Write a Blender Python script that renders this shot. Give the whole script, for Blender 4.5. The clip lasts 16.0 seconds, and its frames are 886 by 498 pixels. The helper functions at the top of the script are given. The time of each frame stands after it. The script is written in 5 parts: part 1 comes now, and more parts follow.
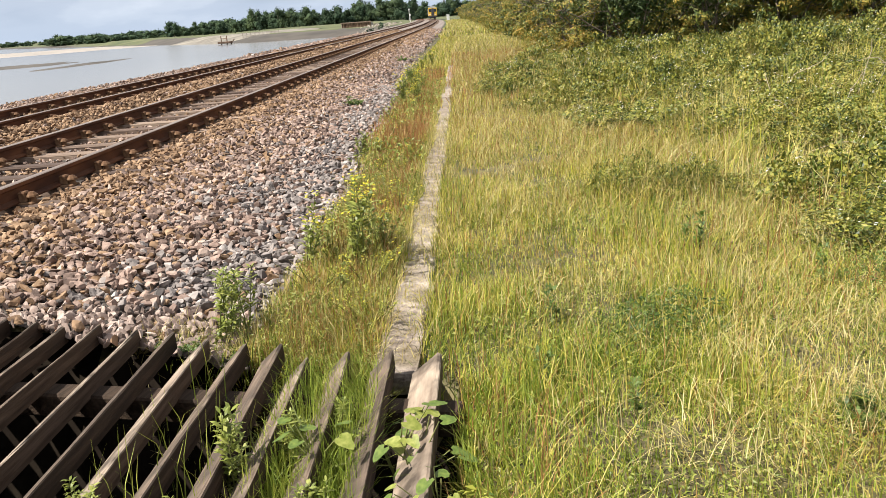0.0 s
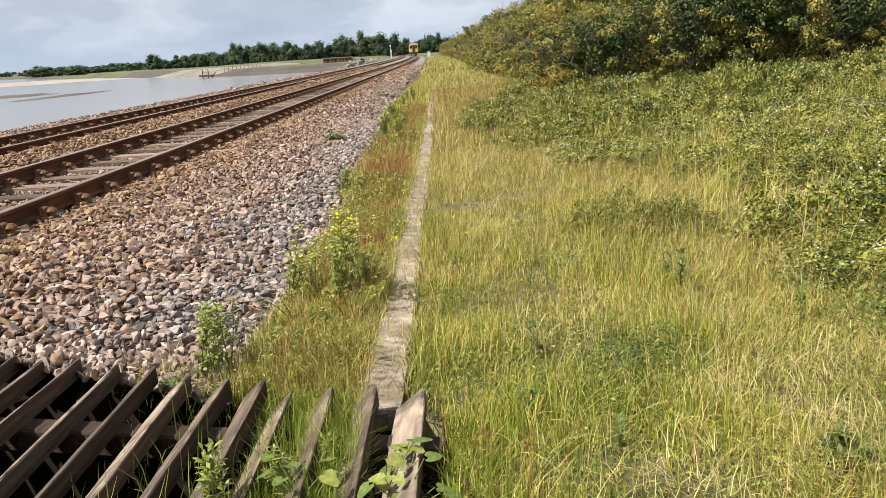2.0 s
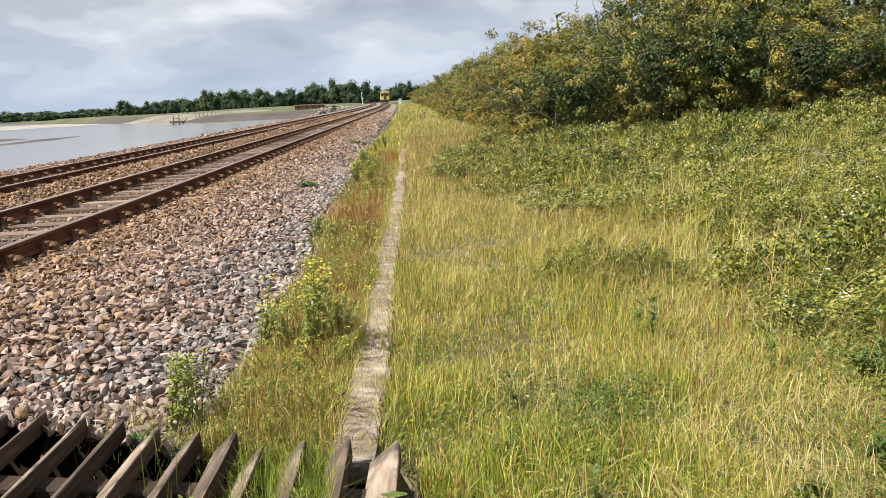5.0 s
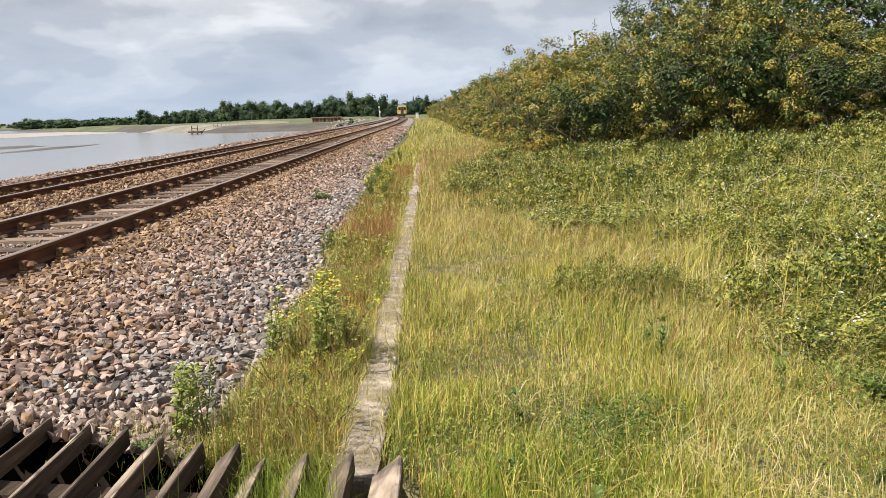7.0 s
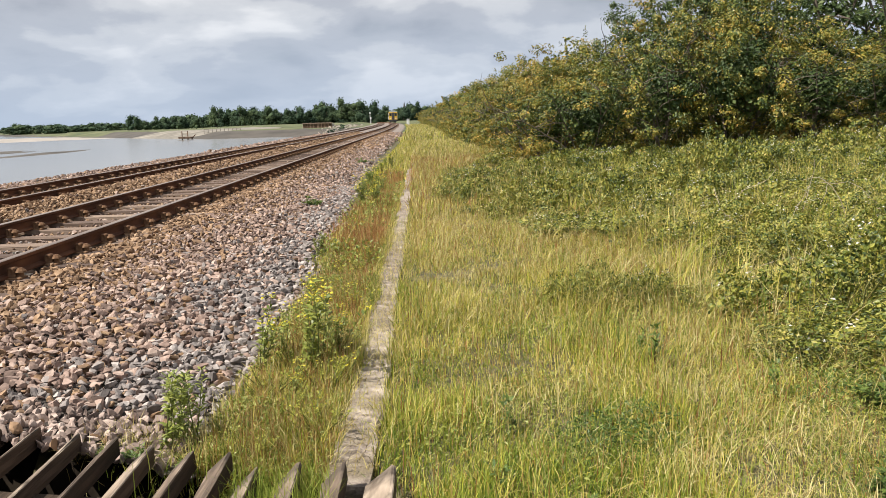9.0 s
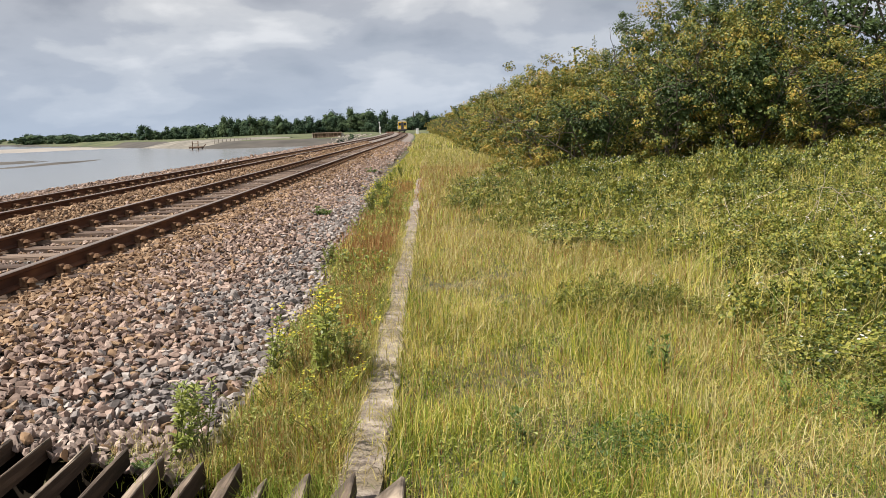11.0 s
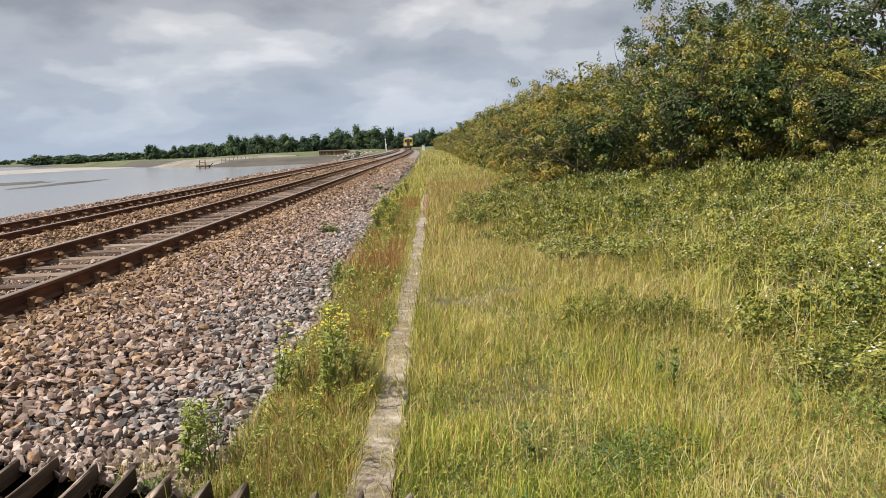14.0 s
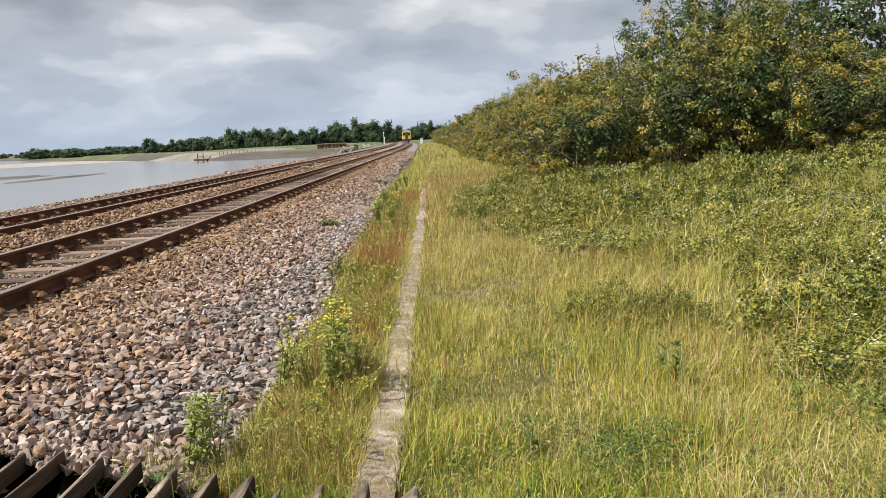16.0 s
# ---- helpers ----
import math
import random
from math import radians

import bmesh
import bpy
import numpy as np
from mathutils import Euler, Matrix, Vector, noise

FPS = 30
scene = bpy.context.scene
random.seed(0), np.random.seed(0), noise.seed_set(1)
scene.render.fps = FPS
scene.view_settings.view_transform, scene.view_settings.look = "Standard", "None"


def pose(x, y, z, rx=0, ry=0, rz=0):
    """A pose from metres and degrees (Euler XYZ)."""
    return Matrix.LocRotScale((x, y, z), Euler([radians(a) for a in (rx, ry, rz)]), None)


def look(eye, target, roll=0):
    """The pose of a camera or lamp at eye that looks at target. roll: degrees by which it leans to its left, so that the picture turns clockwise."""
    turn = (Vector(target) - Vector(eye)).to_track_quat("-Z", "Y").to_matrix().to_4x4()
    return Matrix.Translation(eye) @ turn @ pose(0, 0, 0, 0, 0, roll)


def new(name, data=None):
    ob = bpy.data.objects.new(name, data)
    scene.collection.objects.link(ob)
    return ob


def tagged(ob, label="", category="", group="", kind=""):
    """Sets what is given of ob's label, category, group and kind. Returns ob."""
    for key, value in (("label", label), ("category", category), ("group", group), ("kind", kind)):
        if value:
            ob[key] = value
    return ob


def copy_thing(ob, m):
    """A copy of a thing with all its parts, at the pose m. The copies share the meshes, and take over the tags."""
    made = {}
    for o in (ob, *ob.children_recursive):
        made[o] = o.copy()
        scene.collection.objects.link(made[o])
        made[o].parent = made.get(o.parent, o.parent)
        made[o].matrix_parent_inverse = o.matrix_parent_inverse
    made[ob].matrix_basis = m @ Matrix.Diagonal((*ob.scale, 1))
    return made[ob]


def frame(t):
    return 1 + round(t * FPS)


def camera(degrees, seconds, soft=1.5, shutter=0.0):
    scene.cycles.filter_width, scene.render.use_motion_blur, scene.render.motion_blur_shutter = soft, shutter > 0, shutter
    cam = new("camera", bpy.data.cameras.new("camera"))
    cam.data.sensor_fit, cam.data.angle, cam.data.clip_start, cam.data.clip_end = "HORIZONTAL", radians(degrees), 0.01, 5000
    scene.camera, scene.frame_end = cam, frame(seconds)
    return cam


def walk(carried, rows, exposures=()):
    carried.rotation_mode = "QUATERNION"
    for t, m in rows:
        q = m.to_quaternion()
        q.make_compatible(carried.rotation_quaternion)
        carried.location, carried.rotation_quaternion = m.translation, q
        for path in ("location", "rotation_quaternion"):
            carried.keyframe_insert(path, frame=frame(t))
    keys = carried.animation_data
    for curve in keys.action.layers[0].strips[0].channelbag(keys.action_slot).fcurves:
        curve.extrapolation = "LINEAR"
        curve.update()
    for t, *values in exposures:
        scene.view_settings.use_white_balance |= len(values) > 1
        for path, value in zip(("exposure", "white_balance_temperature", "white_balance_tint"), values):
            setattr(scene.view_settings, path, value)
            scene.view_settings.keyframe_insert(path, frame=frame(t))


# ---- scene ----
cam = camera(55.0, 16.0, soft=0.65)
PATH = [
    (0, (0.042, -0.005, 1.555), (-0.035, 1.921, 1.025), -3.9),
    (0.5, (0.042, -0.015, 1.56), (-0.026, 1.915, 1.042), -4.0),
    (1, (0.032, -0.015, 1.56), (-0.025, 1.919, 1.054), -3.7),
    (1.5, (0.02, -0.018, 1.565), (-0.019, 1.922, 1.079), -3.4),
    (2, (0.018, -0.019, 1.566), (-0.006, 1.929, 1.111), -3.1),
    (2.5, (0.012, -0.026, 1.571), (0.001, 1.928, 1.146), -2.9),
    (3, (-0.003, -0.036, 1.579), (-0.004, 1.923, 1.174), -2.9),
    (3.5, (-0.022, -0.035, 1.58), (0.006, 1.925, 1.184), -2.8),
    (4, (-0.02, -0.035, 1.585), (0.039, 1.927, 1.205), -2.8),
    (6.5, (0.041, -0.001, 1.589), (0.057, 1.972, 1.264), -2.2),
    (7, (0.034, -0.013, 1.586), (0.052, 1.961, 1.268), -1.7),
    (7.5, (0.032, 0.003, 1.587), (0.058, 1.977, 1.269), -1.5),
    (8, (0.03, 0.012, 1.589), (0.065, 1.987, 1.273), -1.6),
    (8.5, (0.024, 0.008, 1.589), (0.064, 1.984, 1.279), -1.6),
    (11, (0.023, 0.006, 1.599), (0.042, 1.986, 1.316), -1.7),
    (11.5, (0.022, 0.008, 1.596), (0.013, 1.99, 1.325), -1.9),
    (12, (0.03, 0.012, 1.596), (0.009, 1.995, 1.336), -2.2),
    (12.5, (0.023, 0.008, 1.599), (0.002, 1.993, 1.361), -2.2),
    (13, (0.023, 0.012, 1.598), (0.005, 1.999, 1.368), -2.2),
    (13.5, (0.03, 0.013, 1.594), (0.023, 1.999, 1.362), -2.3),
    (14, (0.025, 0.016, 1.593), (0.029, 2.001, 1.348), -2.3),
    (14.5, (0.012, -0.002, 1.592), (0.017, 1.981, 1.336), -2.3),
    (15, (0.005, -0.005, 1.591), (0.008, 1.978, 1.326), -2.4),
    (15.5, (0.004, -0.002, 1.596), (0.008, 1.98, 1.331), -2.5),
    (16, (0.0, 0.0, 1.6), (0.007, 1.983, 1.339), -2.4),
]
walk(cam, [(t, look(e, g, r)) for t, e, g, r in PATH], [(0.0, 0.86), (1.0, 0.80), (2.0, 0.72), (3.5, 0.72), (7.5, 0.70), (11.0, 0.52), (13.0, 0.42), (14.0, 0.50), (16.0, 0.57)])

# ---- light ----
SUN_EL, SUN_AZ = 52.0, 252.0       # elevation; compass-like azimuth from +y towards +x
sun_dir = Vector((math.sin(radians(SUN_AZ)) * math.cos(radians(SUN_EL)),
                  math.cos(radians(SUN_AZ)) * math.cos(radians(SUN_EL)), math.sin(radians(SUN_EL))))
sun = new("sun", bpy.data.lights.new("sun", "SUN"))
sun.data.energy, sun.data.angle, sun.data.color = 5.0, radians(0.6), (1.0, 0.95, 0.86)
sun.matrix_world = look(sun_dir * 50, (0, 0, 0))


def build_world():
    w = bpy.data.worlds.new("sky")
    w.use_nodes = True
    nt = w.node_tree
    nt.nodes.clear()
    N, Lk = nt.nodes.new, nt.links.new

    def math_node(op, a, b=None, clamp=False):
        n = N("ShaderNodeMath")
        n.operation, n.use_clamp = op, clamp
        for i, v in enumerate((a, b)):
            if v is None:
                continue
            if isinstance(v, (int, float)):
                n.inputs[i].default_value = v
            else:
                Lk(v, n.inputs[i])
        return n.outputs[0]

    tc = N("ShaderNodeTexCoord")
    sep = N("ShaderNodeSeparateXYZ")
    Lk(tc.outputs["Generated"], sep.inputs[0])
    zc = math_node("ADD", math_node("MAXIMUM", sep.outputs[2], 0.0), 0.30)
    comb = N("ShaderNodeCombineXYZ")
    Lk(math_node("DIVIDE", sep.outputs[0], zc), comb.inputs[0])
    Lk(math_node("DIVIDE", sep.outputs[1], zc), comb.inputs[1])
    noise_a = N("ShaderNodeTexNoise")
    noise_a.inputs["Scale"].default_value, noise_a.inputs["Detail"].default_value = 0.9, 9.0
    noise_a.inputs["Roughness"].default_value = 0.55
    noise_a.inputs["Distortion"].default_value = 0.25
    Lk(comb.outputs[0], noise_a.inputs["Vector"])
    noise_b = N("ShaderNodeTexNoise")
    noise_b.inputs["Scale"].default_value, noise_b.inputs["Detail"].default_value = 1.9, 9.0
    noise_b.inputs["Roughness"].default_value = 0.50
    noise_b.inputs["Distortion"].default_value = 0.12
    Lk(comb.outputs[0], noise_b.inputs["Vector"])

    def ramp(fac, stops):
        r = N("ShaderNodeValToRGB")
        r.color_ramp.interpolation = "EASE"
        while len(r.color_ramp.elements) < len(stops):
            r.color_ramp.elements.new(0.5)
        for e, (p, c) in zip(r.color_ramp.elements, stops):
            e.position, e.color = p, (*c, 1)
        Lk(fac, r.inputs[0])
        return r.outputs[0]

    sky = N("ShaderNodeTexSky")
    sky.sky_type, sky.sun_disc = "NISHITA", False
    sky.sun_elevation, sky.sun_rotation = radians(SUN_EL), radians(SUN_AZ)
    scale = N("ShaderNodeMix")
    scale.data_type, scale.blend_type = "RGBA", "MULTIPLY"
    scale.inputs["Factor"].default_value = 1.0
    Lk(sky.outputs[0], scale.inputs["A"])
    scale.inputs["B"].default_value = (0.95, 0.95, 0.95, 1)
    # cloud body: grey undersides and bright rims
    body = ramp(noise_b.outputs["Fac"], [(0.34, (11.6, 11.6, 11.7)), (0.44, (8.4, 8.6, 9.0)), (0.50, (6.3, 6.6, 7.3)), (0.64, (4.4, 4.75, 5.5))])
    cover = ramp(noise_a.outputs["Fac"], [(0.30, (0.55, 0.55, 0.55)), (0.45, (1, 1, 1))])
    mix = N("ShaderNodeMix")
    mix.data_type = "RGBA"
    Lk(cover, mix.inputs["Factor"])
    Lk(scale.outputs["Result"], mix.inputs["A"])
    Lk(body, mix.inputs["B"])
    # pale blue haze low over the water
    haze = N("ShaderNodeMapRange")
    haze.inputs["From Min"].default_value, haze.inputs["From Max"].default_value = 0.0, 0.16
    haze.inputs["To Min"].default_value, haze.inputs["To Max"].default_value = 0.80, 0.0
    Lk(sep.outputs[2], haze.inputs["Value"])
    low = N("ShaderNodeMix")
    low.data_type = "RGBA"
    Lk(haze.outputs[0], low.inputs["Factor"])
    Lk(mix.outputs["Result"], low.inputs["A"])
    low.inputs["B"].default_value = (6.1, 7.4, 9.4, 1)
    bg = N("ShaderNodeBackground")
    bg.inputs["Strength"].default_value = 0.0515
    Lk(low.outputs["Result"], bg.inputs["Color"])
    out = N("ShaderNodeOutputWorld")
    Lk(bg.outputs[0], out.inputs[0])
    scene.world = w


build_world()

# ---- materials ----


def material(name, stops, scale=4.0, rough=0.85, metal=0.0, bump=0.3, bump_scale=40.0, detail=6.0, island=0.0, obrand=0.0,
             translucent=0.0, dist=0.01, spec=0.5, stretch=None, stain=None, stain_scale=0.7):
    """Noise-coloured surface. stops: (position, colour). island / obrand: how far each loose piece / object shifts along the ramp."""
    m = bpy.data.materials.new(name)
    m.use_nodes = True
    nt = m.node_tree
    N, Lk = nt.nodes.new, nt.links.new
    p = nt.nodes["Principled BSDF"]
    out = nt.nodes["Material Output"]
    tc = N("ShaderNodeTexCoord")
    vec = tc.outputs["Object"]
    if stretch:
        mp = N("ShaderNodeMapping")
        mp.inputs["Scale"].default_value = stretch
        Lk(vec, mp.inputs["Vector"])
        vec = mp.outputs[0]
    n = N("ShaderNodeTexNoise")
    n.inputs["Scale"].default_value, n.inputs["Detail"].default_value = scale, detail
    Lk(vec, n.inputs["Vector"])
    fac = n.outputs["Fac"]
    for amount, node, sock in ((island, "ShaderNodeNewGeometry", "Random Per Island"), (obrand, "ShaderNodeObjectInfo", "Random")):
        if amount:
            g = N(node)
            mr = N("ShaderNodeMath")
            mr.operation = "MULTIPLY_ADD"
            Lk(g.outputs[sock], mr.inputs[0])
            mr.inputs[1].default_value = amount
            mr.inputs[2].default_value = -amount / 2
            ad = N("ShaderNodeMath")
            ad.operation = "ADD"
            Lk(fac, ad.inputs[0])
            Lk(mr.outputs[0], ad.inputs[1])
            fac = ad.outputs[0]
    r = N("ShaderNodeValToRGB")
    while len(r.color_ramp.elements) < len(stops):
        r.color_ramp.elements.new(0.5)
    for e, (pos, c) in zip(r.color_ramp.elements, stops):
        e.position, e.color = pos, (*c, 1)
    Lk(fac, r.inputs[0])
    col = r.outputs[0]
    if stain:
        sn = N("ShaderNodeTexNoise")
        sn.inputs["Scale"].default_value, sn.inputs["Detail"].default_value = stain_scale, 4.0
        Lk(tc.outputs["Object"], sn.inputs["Vector"])
        sr = N("ShaderNodeValToRGB")
        sr.color_ramp.elements[0].position, sr.color_ramp.elements[1].position = 0.42, 0.66
        Lk(sn.outputs["Fac"], sr.inputs[0])
        mx = N("ShaderNodeMix")
        mx.data_type = "RGBA"
        Lk(sr.outputs[0], mx.inputs["Factor"])
        Lk(col, mx.inputs["A"])
        mx.inputs["B"].default_value = (*stain, 1)
        col = mx.outputs["Result"]
    Lk(col, p.inputs["Base Color"])
    p.inputs["Roughness"].default_value = rough
    p.inputs["Metallic"].default_value = metal
    p.inputs["Specular IOR Level"].default_value = spec
    if bump:
        bn = N("ShaderNodeTexNoise")
        bn.inputs["Scale"].default_value, bn.inputs["Detail"].default_value = bump_scale, 5.0
        Lk(vec, bn.inputs["Vector"])
        b = N("ShaderNodeBump")
        b.inputs["Strength"].default_value, b.inputs["Distance"].default_value = bump, dist
        Lk(bn.outputs["Fac"], b.inputs["Height"])
        Lk(b.outputs[0], p.inputs["Normal"])
    if translucent:
        t = N("ShaderNodeBsdfTranslucent")
        Lk(col, t.inputs["Color"])
        ms = N("ShaderNodeMixShader")
        ms.inputs[0].default_value = translucent
        Lk(p.outputs[0], ms.inputs[1])
        Lk(t.outputs[0], ms.inputs[2])
        Lk(ms.outputs[0], out.inputs["Surface"])
    return m


M_soil = material("soil", [(0.3, (0.036, 0.031, 0.012)), (0.5, (0.078, 0.066, 0.026)), (0.7, (0.15, 0.124, 0.054))], scale=9.0, bump=0.8, bump_scale=45)
M_far_grass = material("far_grass", [(0.3, (0.042, 0.06, 0.02)), (0.5, (0.085, 0.098, 0.034)), (0.7, (0.155, 0.145, 0.072))], scale=0.12, bump=0.3)
M_mud = material("mud", [(0.3, (0.04, 0.034, 0.028)), (0.6, (0.085, 0.073, 0.06))], scale=0.15, rough=0.8, bump=0.3, bump_scale=3)
# Near-black pit earth: the shade under the slats is put into its colour.
M_pit = material("shaded_pit_earth", [(0.3, (0.007, 0.005, 0.004)), (0.7, (0.018, 0.014, 0.010))], scale=6, rough=1.0, spec=0.05, bump=0.5, bump_scale=20)
M_sand = material("sand", [(0.3, (0.25, 0.22, 0.19)), (0.7, (0.38, 0.335, 0.295))], scale=0.1, rough=0.6, bump=0.2, bump_scale=2)
M_grey_sand = material("grey_shore_sand", [(0.3, (0.12, 0.105, 0.085)), (0.5, (0.19, 0.17, 0.14)), (0.7, (0.28, 0.25, 0.205))], scale=0.25, rough=0.8, bump=0.3, bump_scale=3)
# Bed colour is darkened to put shade into the gaps between stones.
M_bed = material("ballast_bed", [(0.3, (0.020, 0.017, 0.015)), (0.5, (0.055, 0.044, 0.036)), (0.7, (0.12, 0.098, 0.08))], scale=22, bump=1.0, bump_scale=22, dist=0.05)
STONE = [(0.15, (0.080, 0.068, 0.064)), (0.4, (0.178, 0.152, 0.142)), (0.6, (0.275, 0.236, 0.217)), (0.85, (0.43, 0.38, 0.35))]
RUSTY = [(0.15, (0.085, 0.049, 0.027)), (0.4, (0.188, 0.111, 0.060)), (0.6, (0.280, 0.172, 0.096)), (0.85, (0.42, 0.285, 0.18))]
M_stone = material("ballast_stone", STONE, scale=14, island=0.55, obrand=0.0, bump=0.35, bump_scale=60)
M_stone_rust = material("rusty_ballast_stone", RUSTY, scale=14, island=0.5, bump=0.35, bump_scale=60)
M_stone_brown = material("brown_ballast_stone", [(0.15, (0.092, 0.060, 0.048)), (0.4, (0.208, 0.141, 0.112)), (0.6, (0.32, 0.222, 0.180)), (0.85, (0.48, 0.365, 0.30))], scale=14, island=0.55, bump=0.35, bump_scale=60)
M_stone_lone = material("loose_ballast_stone", [(0.15, (0.105, 0.074, 0.062)), (0.4, (0.225, 0.164, 0.137)), (0.6, (0.345, 0.260, 0.220)), (0.85, (0.52, 0.415, 0.355))], scale=14, obrand=0.55, bump=0.35, bump_scale=60)
M_rail = material("rusty_rail_steel", [(0.3, (0.058, 0.022, 0.011)), (0.5, (0.100, 0.038, 0.017)), (0.7, (0.165, 0.066, 0.028))], scale=6, rough=0.85, spec=0.25, bump=0.35, bump_scale=70, dist=0.004, stretch=(1, 0.25, 1))
M_railtop = material("worn_rail_head", [(0.3, (0.30, 0.22, 0.17)), (0.7, (0.44, 0.36, 0.30))], scale=3, rough=0.38, metal=0.6, bump=0.08, stretch=(1, 0.05, 1))
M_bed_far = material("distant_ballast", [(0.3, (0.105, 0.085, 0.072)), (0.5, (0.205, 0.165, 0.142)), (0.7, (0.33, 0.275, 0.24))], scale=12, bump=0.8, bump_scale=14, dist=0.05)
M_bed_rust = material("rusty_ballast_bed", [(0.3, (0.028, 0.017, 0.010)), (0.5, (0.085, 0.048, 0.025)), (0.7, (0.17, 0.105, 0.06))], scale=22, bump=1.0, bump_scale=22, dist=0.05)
# Darker timber: shade on faces turned from the sun is put into its colour.
M_timber_dark = material("shaded_timber", [(0.25, (0.022, 0.014, 0.009)), (0.5, (0.050, 0.032, 0.021)), (0.75, (0.105, 0.071, 0.050))], scale=6, obrand=0.35, spec=0.25, bump=0.8, bump_scale=16, dist=0.006, stretch=(6, 0.35, 6))
M_chair = material("rusty_chair_iron", [(0.3, (0.085, 0.042, 0.022)), (0.5, (0.15, 0.082, 0.044)), (0.7, (0.25, 0.155, 0.09))], scale=12, rough=0.85, spec=0.2, bump=0.4, bump_scale=60, dist=0.004)
M_sleeper = material("weathered_sleeper", [(0.25, (0.07, 0.043, 0.032)), (0.5, (0.15, 0.099, 0.073)), (0.75, (0.27, 0.195, 0.145))], scale=5, obrand=0.6, bump=0.7, bump_scale=18, stretch=(0.3, 6, 3))
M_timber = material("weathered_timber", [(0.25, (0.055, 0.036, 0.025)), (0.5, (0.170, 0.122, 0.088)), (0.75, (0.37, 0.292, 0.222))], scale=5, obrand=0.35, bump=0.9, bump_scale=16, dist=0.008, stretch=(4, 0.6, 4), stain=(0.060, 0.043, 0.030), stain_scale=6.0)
M_concrete = material("weathered_concrete", [(0.28, (0.13, 0.10, 0.08)), (0.45, (0.29, 0.235, 0.195)), (0.68, (0.47, 0.40, 0.34))], scale=20, obrand=0.2, bump=1.0, bump_scale=45, dist=0.012, stain=(0.16, 0.125, 0.07), stain_scale=5.0)
M_water = material("estuary_water", [(0.3, (0.145, 0.145, 0.138)), (0.7, (0.20, 0.195, 0.18))], scale=0.03, rough=0.16, bump=0.25, bump_scale=1.6, dist=0.04, stretch=(1, 0.35, 1))
GREEN = [(0.18, (0.09, 0.150, 0.012)), (0.39, (0.265, 0.315, 0.028)), (0.56, (0.455, 0.43, 0.052)), (0.81, (0.68, 0.54, 0.16))]
M_grass = material("green_grass", GREEN, scale=1.1, island=0.8, bump=0, rough=0.55, spec=0.4, translucent=0.20)
M_fresh = material("fresh_grass", [(0.2, (0.10, 0.165, 0.016)), (0.5, (0.24, 0.31, 0.036)), (0.8, (0.42, 0.44, 0.08))], scale=1.1, island=0.5, bump=0, rough=0.55, translucent=0.28)
M_leaf_y = material("yellowish_leaf", [(0.2, (0.20, 0.22, 0.03)), (0.5, (0.36, 0.37, 0.05)), (0.8, (0.52, 0.48, 0.10))], scale=3, island=0.5, bump=0, rough=0.55, translucent=0.3)
M_straw = material("dry_grass", [(0.2, (0.30, 0.235, 0.070)), (0.5, (0.47, 0.385, 0.135)), (0.8, (0.64, 0.55, 0.27))], scale=1.2, island=0.85, bump=0, rough=0.7, translucent=0.18)
M_rust_grass = material("reddish_grass", [(0.2, (0.22, 0.09, 0.03)), (0.5, (0.34, 0.16, 0.055)), (0.8, (0.44, 0.27, 0.10))], scale=1.2, island=0.6, bump=0, rough=0.7, translucent=0.3)
M_leaf_h = material("hedge_leaf", [(0.28, (0.030, 0.057, 0.009)), (0.43, (0.108, 0.135, 0.016)), (0.56, (0.255, 0.220, 0.028)), (0.72, (0.40, 0.255, 0.044))], scale=1.3, island=0.28, obrand=0.14, bump=0, rough=0.5, translucent=0.09)
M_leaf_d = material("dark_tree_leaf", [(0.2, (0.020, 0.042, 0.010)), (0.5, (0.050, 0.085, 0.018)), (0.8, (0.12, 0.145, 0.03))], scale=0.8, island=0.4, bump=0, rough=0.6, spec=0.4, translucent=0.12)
M_leaf_b = material("bramble_leaf", [(0.18, (0.034, 0.058, 0.008)), (0.42, (0.125, 0.152, 0.018)), (0.64, (0.25, 0.248, 0.034)), (0.95, (0.38, 0.31, 0.075))], scale=2.2, island=0.62, obrand=0.15, bump=0, rough=0.52, translucent=0.13)
M_leaf_w = material("weed_leaf", [(0.2, (0.115, 0.150, 0.028)), (0.5, (0.24, 0.275, 0.050)), (0.8, (0.40, 0.41, 0.11))], scale=3, island=0.5, bump=0, rough=0.5, translucent=0.28)
M_leaf_n = material("dark_weed_leaf", [(0.2, (0.05, 0.095, 0.018)), (0.5, (0.11, 0.165, 0.03)), (0.8, (0.20, 0.26, 0.05))], scale=3, island=0.5, bump=0, rough=0.5, translucent=0.3)
# A slight blue for the distance haze is put into this green.
M_leaf_far = material("far_tree_leaf", [(0.25, (0.026, 0.048, 0.032)), (0.5, (0.054, 0.084, 0.048)), (0.75, (0.105, 0.140, 0.064))], scale=0.12, island=0.15, bump=0, rough=0.9, spec=0.1, translucent=0.1)
M_twig = material("bark", [(0.3, (0.07, 0.055, 0.04)), (0.7, (0.15, 0.12, 0.09))], scale=8, bump=0.6, bump_scale=30)
M_deadtwig = material("dead_cane", [(0.3, (0.26, 0.21, 0.15)), (0.7, (0.42, 0.35, 0.26))], scale=8, bump=0.3)
M_yellow = material("ragwort_yellow", [(0.3, (0.60, 0.50, 0.03)), (0.7, (0.78, 0.68, 0.06))], scale=20, island=0.5, bump=0, rough=0.6, translucent=0.25)
